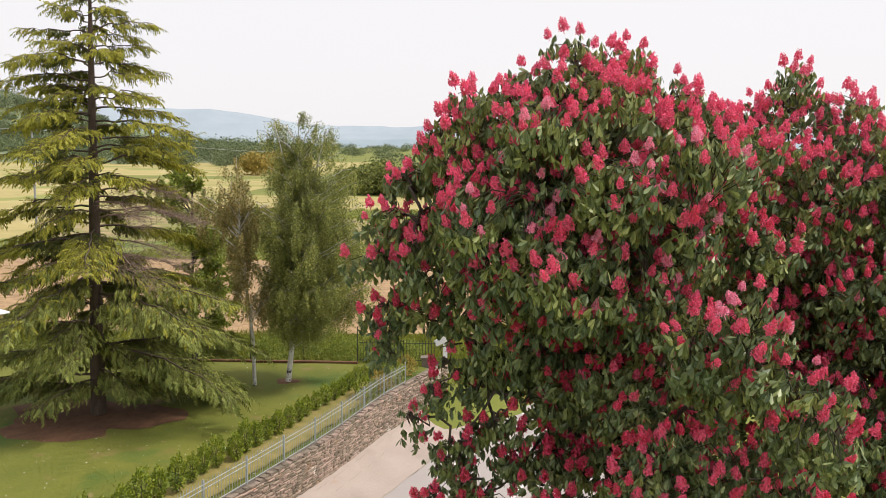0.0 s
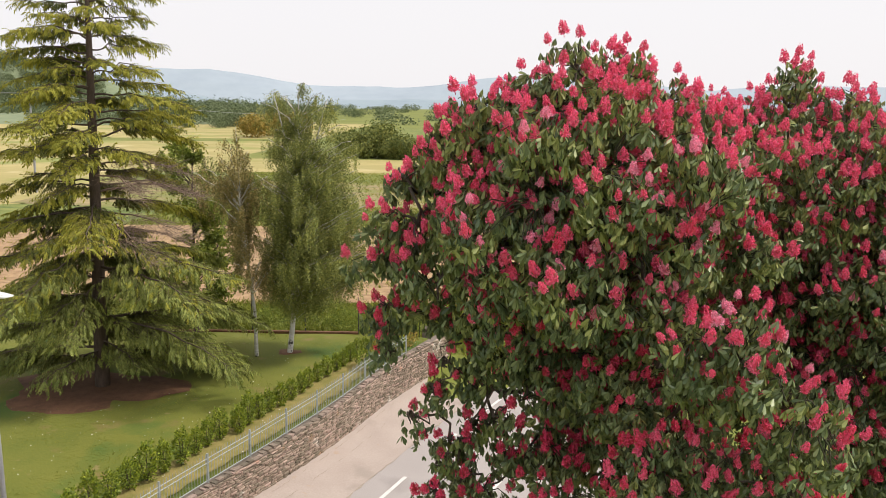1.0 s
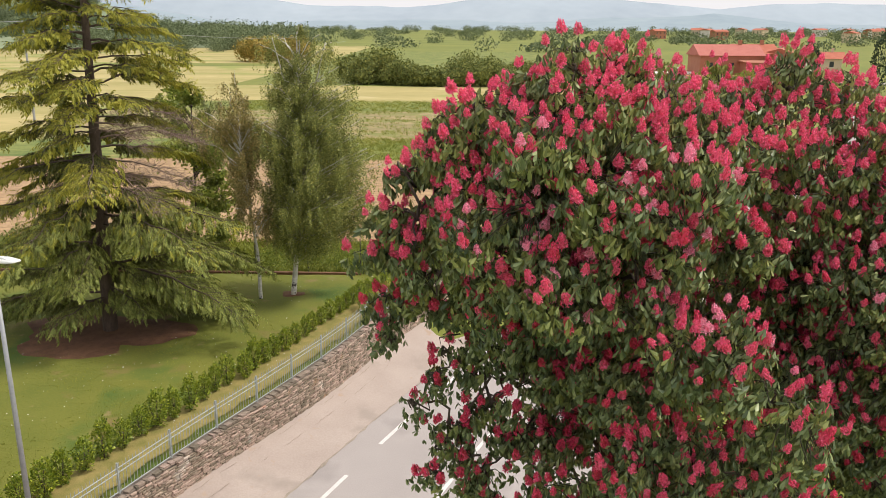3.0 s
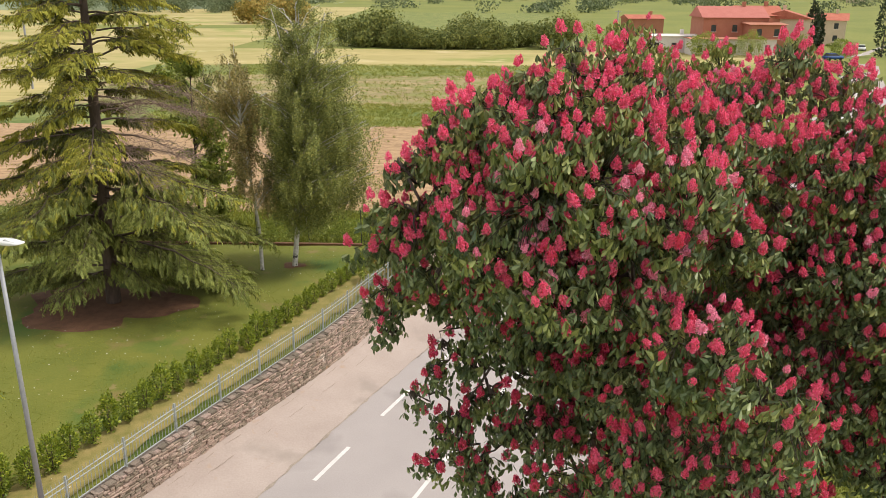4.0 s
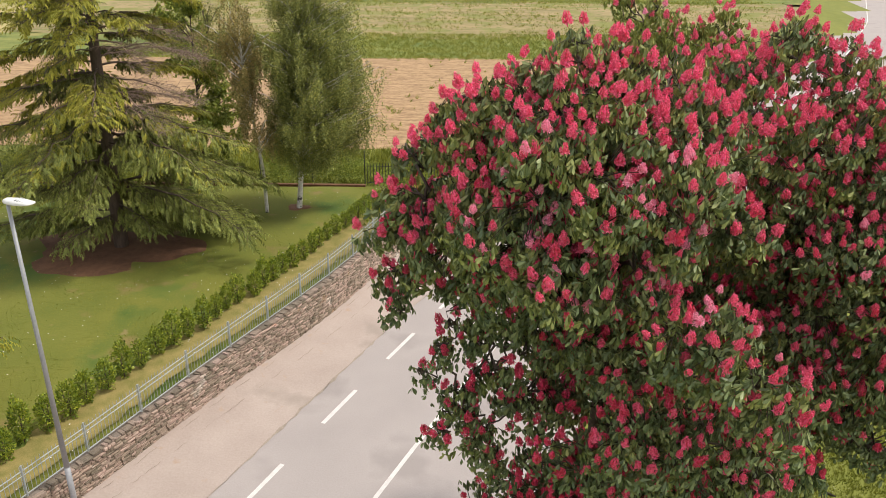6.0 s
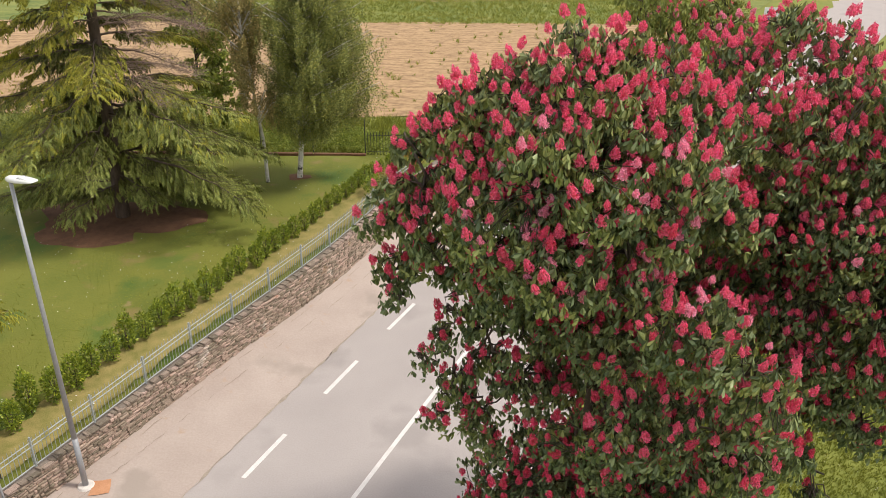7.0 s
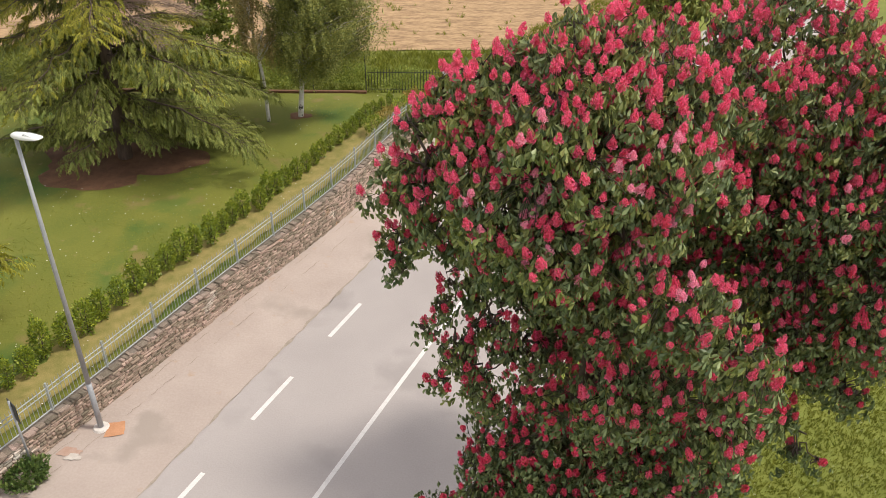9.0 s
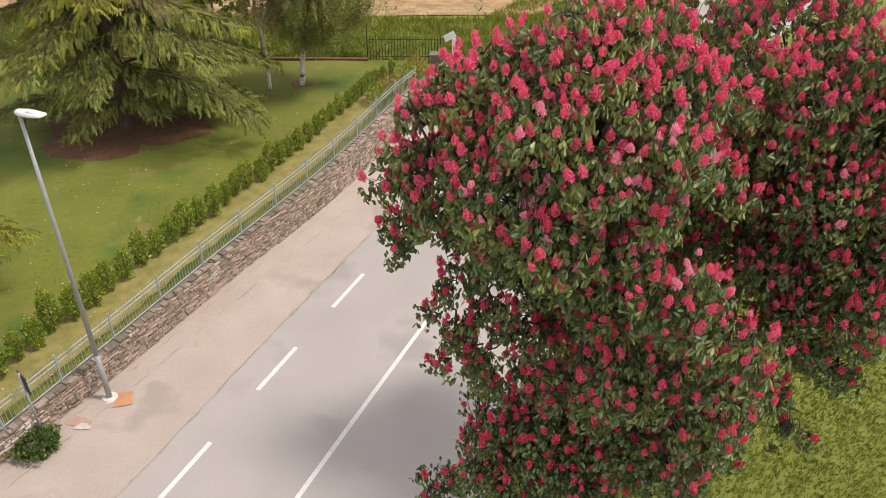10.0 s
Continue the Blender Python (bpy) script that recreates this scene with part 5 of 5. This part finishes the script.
for k, (x, y, r, h) in enumerate([(48, 168, 2.6, 4.4), (57, 167, 2.6, 4.8), (52.5, 168.5, 2.0, 2.8), (68, 172, 2.8, 3.8), (30, 200, 3.5, 5), (85, 190, 2.6, 3.6)]):
    clump("garden_shrub", x, y, r, h, 1600, 0.30, M_GARDENLEAF, "round green garden shrub before the houses", 170 + k)


def cypress(x, y, h, seed):
    ob = empty("cypress_tree", (x, y, ground_z(x, y)), "tall dark narrow cypress by the houses", "tree", "cypresses near the houses")
    fol = new("crown", shrub_mesh("crown", seed, h * 0.13, h, 900, 0.6, M_CYPRESS))
    fol.parent = ob
    bm = bmesh.new()
    rod(bm, (0, 0, -0.1), (0, 0, h * 0.5), 0.16, 0.08, 7)
    part("trunk", bm, M_BARK, ob)


cypress(77.6, 189, 10, 200)
cypress(79.8, 191, 8, 201)
cypress(92.5, 187, 13, 202)


def utility_pole(x, y, h, label):
    ob = empty("utility_pole", (x, y, ground_z(x, y)), label, "pole", "poles across the fields")
    bm = bmesh.new()
    rod(bm, (0, 0, -0.3), (0, 0, h), 0.16, 0.11, 9)
    part("pole", bm, M_GALV, ob)
    bm = bmesh.new()
    rod(bm, (-0.6, 0, h - 0.35), (0.6, 0, h - 0.35), 0.05, 0.05, 6)
    part("crossarm", bm, M_GALV, ob)
    return ob


utility_pole(33.3, 181, 8.5, "grey concrete utility pole near the white outbuilding")
utility_pole(-54.8, 106, 12.9, "grey utility pole carrying a cable over the hay")
utility_pole(-57, 300, 9.2, "farther grey utility pole at the field edge")
cable = new("overhead_cable", tri_mesh("overhead_cable", *tube(bend((-54.8, 106, 14.2), (-57, 300, 10.4), -1.0, 16), [0.035] * 16, 5), M_GALV))
tagged(cable, "thin pale overhead cable across the hay field", "cable")
cable2 = new("overhead_cable", tri_mesh("overhead_cable", *tube(bend((-60, -40, 15.5), (-54.8, 106, 14.2), -1.0, 16), [0.035] * 16, 5), M_GALV))
tagged(cable2, "thin pale overhead cable across the hay field", "cable")


def car(x, y, turn, paint, label):
    """A small hatchback: body, cabin glass, wheels."""
    ob = empty("car", (x, y, max(0.0, ground_z(x, y))), label, "car", "parked cars near the houses")
    ob.rotation_euler = (0, 0, turn)
    bm = bmesh.new()
    box(bm, (-2.0, -0.85, 0.3), (2.0, 0.85, 0.95), 0.12)
    part("body", bm, paint, ob, smooth=True)
    bm = bmesh.new()
    v = [bm.verts.new(q) for q in ((-1.7, -0.76, 0.95), (1.1, -0.76, 0.95), (1.1, 0.76, 0.95), (-1.7, 0.76, 0.95), (-1.3, -0.62, 1.42), (0.3, -0.62, 1.42), (0.3, 0.62, 1.42), (-1.3, 0.62, 1.42))]
    for q in ((0, 1, 5, 4), (1, 2, 6, 5), (2, 3, 7, 6), (3, 0, 4, 7)):
        bm.faces.new([v[i] for i in q])
    part("glass", bm, M_GLASS, ob)
    bm = bmesh.new()
    box(bm, (-1.35, -0.66, 1.40), (0.35, 0.66, 1.47), 0.03)
    part("roof", bm, paint, ob)
    for wx in (-1.25, 1.25):
        for wy in (-0.8, 0.8):
            bm = bmesh.new()
            rod(bm, (wx, wy - 0.1, 0.31), (wx, wy + 0.1, 0.31), 0.31, 0.31, 14)
            part("wheel", bm, M_RUBBER, ob)
    return ob


car(70.5, 173.5, 1.3, M_WHITE, "small white car parked before the houses")
car(76.5, 174.3, 0.2, M_SIGNBLUE, "small dark blue car parked before the houses")
car(98.2, 208.5, 1.1, M_WHITE, "small white car on the road")


def town_sign():
    ob = empty("town_end_sign", (27.5, 75.3, -0.1), "white town-end sign with red diagonal and dark blue plate", "road sign")
    for px in (-0.55, 0.55):
        bm = bmesh.new()
        rod(bm, (px, 0.03, 0), (px, 0.03, 3.5), 0.035, 0.035, 7)
        part("post", bm, M_GALV, ob)
    bm = bmesh.new()
    box(bm, (-0.75, -0.02, 2.75), (0.85, 0.015, 3.55), 0.01)
    plate = part("sign_plate", bm, M_WHITE, ob)
    bm = bmesh.new()
    box(bm, (-0.92, -0.032, -0.05), (0.92, -0.022, 0.05))
    bmesh.ops.rotate(bm, verts=bm.verts, cent=(0, 0, 0), matrix=Matrix.Rotation(-0.42, 3, "Y"))
    bmesh.ops.translate(bm, verts=bm.verts, vec=(0.05, 0, 3.15))
    part("red_bar", bm, M_SIGNRED, plate, "red diagonal bar")
    bm = bmesh.new()
    box(bm, (-0.5, -0.026, 3.08), (0.55, -0.021, 3.24))
    part("lettering_bar", bm, M_DARK, plate, "dark unreadable lettering")
    bm = bmesh.new()
    box(bm, (-1.0, -0.02, 2.05), (-0.15, 0.015, 2.7), 0.01)
    part("lower_plate", bm, M_SIGNBLUE, ob, "dark blue lower plate")


town_sign()


def round_sign():
    ob = empty("no_parking_sign", (17.9, 47.9, -0.05), "round blue no-parking sign with red rim", "road sign")
    bm = bmesh.new()
    rod(bm, (0, 0.03, 0), (0, 0.03, 2.55), 0.03, 0.03, 8)
    part("post", bm, M_GALV, ob)
    for name, r, y, mat in (("rim", 0.33, -0.01, M_SIGNRED), ("face", 0.25, -0.03, M_SIGNBLUE)):
        bm = bmesh.new()
        rod(bm, (0, y + 0.02, 2.2), (0, y, 2.2), r, r, 22)
        part(name, bm, mat, ob)


round_sign()

# ---- grass blades and daisies ----
def blade_tuft(rng, n=5):
    out = []
    for k in range(n):
        a = rng.random() * 6.28
        r = rng.random() * 0.05
        b = np.array((math.cos(a) * r, math.sin(a) * r, 0))
        w = np.array((-math.sin(a), math.cos(a), 0)) * 0.006
        tip = b + (rng.normal() * 0.03, rng.normal() * 0.03, 1.0 * (0.6 + 0.5 * rng.random()) * 0.07)
        out.append((np.array((b - w, b + w, tip)), np.array(((0, 1, 2),))))
    return join(*out)


def scatter(name, points, zfun, scale, mat, label, category, template, seed):
    rng = np.random.default_rng(seed)
    p = np.array([(x, y, zfun(x, y)) for x, y in points])
    fr = frames_from(p, np.array((0, 0, 1.0)) + rng.normal(size=p.shape) * 0.12, scale * (0.6 + 0.8 * rng.random(len(p))), rng)
    return tagged(new(name, tri_mesh(name, *spread_out(template, fr), mat)), label, category, "", "stuff")


gr = np.random.default_rng(71)
lawn_pts = []
while len(lawn_pts) < 52000:
    s, d = -12 + 34 * gr.random(), 0.4 + 18 * gr.random() ** 1.3
    x, y = along(s, d)
    if y < 38.3 and math.hypot((x + 14.2) / 3.1, (y - 30.6) / 2.0) > 0.9 + 0.2 * gr.random():
        lawn_pts.append((x, y))
scatter("lawn_grass", lawn_pts, lambda x, y: lawn_z(y) - 0.005, 0.55, M_GRASS, "short uneven blades of the mown lawn", "grass", blade_tuft(gr), 1)
verge_pts = []
while len(verge_pts) < 66000:
    x, y = 1 + 14 * gr.random(), 5 + 22 * gr.random()
    if x > road_mid(y) + 5.2:
        verge_pts.append((x, y))
scatter("verge_grass", verge_pts, lambda x, y: ground_z(x, y) - 0.01, 1.35, M_GRASS, "tall sunlit grass beneath the chestnut trees", "grass", blade_tuft(gr, 6), 2)
daisy = (np.array(((0.02, 0, 0.03), (0, 0.02, 0.035), (-0.02, 0, 0.03), (0, -0.02, 0.035))), np.array(((0, 1, 2), (0, 2, 3))))
scatter("daisies", [lawn_pts[i] for i in gr.integers(0, len(lawn_pts), 700)], lambda x, y: lawn_z(y) + 0.03, 1.0, M_DAISY, "white daisies scattered in the lawn", "flowers", daisy, 3)
scatter("verge_flowers", [verge_pts[i] for i in gr.integers(0, len(verge_pts), 2200)], lambda x, y: ground_z(x, y) + 0.08, 0.45, M_DAISY, "tiny white flowers in the tall grass", "flowers", daisy, 4)

weed_pts = [(-30 + 60 * gr.random(), 47.5 + 30 * gr.random() ** 1.2) for _ in range(380)]
scatter("field_weeds", [q for q in weed_pts if q[0] < road_mid(q[1]) - 9.5], lambda x, y: ground_z(x, y) + 0.05, 4.0, M_GRASS, "scattered green weeds in the tilled soil", "weeds", blade_tuft(gr, 9), 5)
edge_pts = [(-26 + 36 * gr.random(), 39.2 + 7.5 * gr.random()) for _ in range(6000)]
edge_pts += [(road_mid(yy) - 11.5 + 5.5 * gr.random(), yy) for yy in 46 + 26 * gr.random(2600)]
scatter("field_edge_grass", [q for q in edge_pts if q[0] < road_mid(q[1]) - 5.6], lambda x, y: (max(ground_z(x, y), 0.5) if y < 47 else ground_z(x, y)), 4.5, M_GRASS, "tall bright grass between garden and field", "grass", blade_tuft(gr, 7), 6)
crop_pts = [(-32 + 62 * gr.random(), 77.4 + 16.2 * gr.random()) for _ in range(11000)] + [(-36 + 80 * gr.random(), 125.2 + 18.5 * gr.random()) for _ in range(7000)]
scatter("field_crop", [q for q in crop_pts if q[0] < road_mid(q[1]) - 9.5], lambda x, y: ground_z(x, y) + 0.02, 4.6, M_CROP, "low ragged green crop plants on the strips", "crop", blade_tuft(gr, 5), 7)
patches = [(-36 + 80 * gr.random(), 92 + 36 * gr.random()) for _ in range(260)]
stubble_pts = [(a + gr.normal() * 2.2, b + gr.normal() * 0.8) for a, b in patches for _ in range(22)]
scatter("field_stubble", [q for q in stubble_pts if q[0] < road_mid(q[1]) - 9.5], lambda x, y: ground_z(x, y) + 0.02, 4.0, M_CROP, "patches of thin green growth in the stubble", "weeds", blade_tuft(gr, 5), 8)
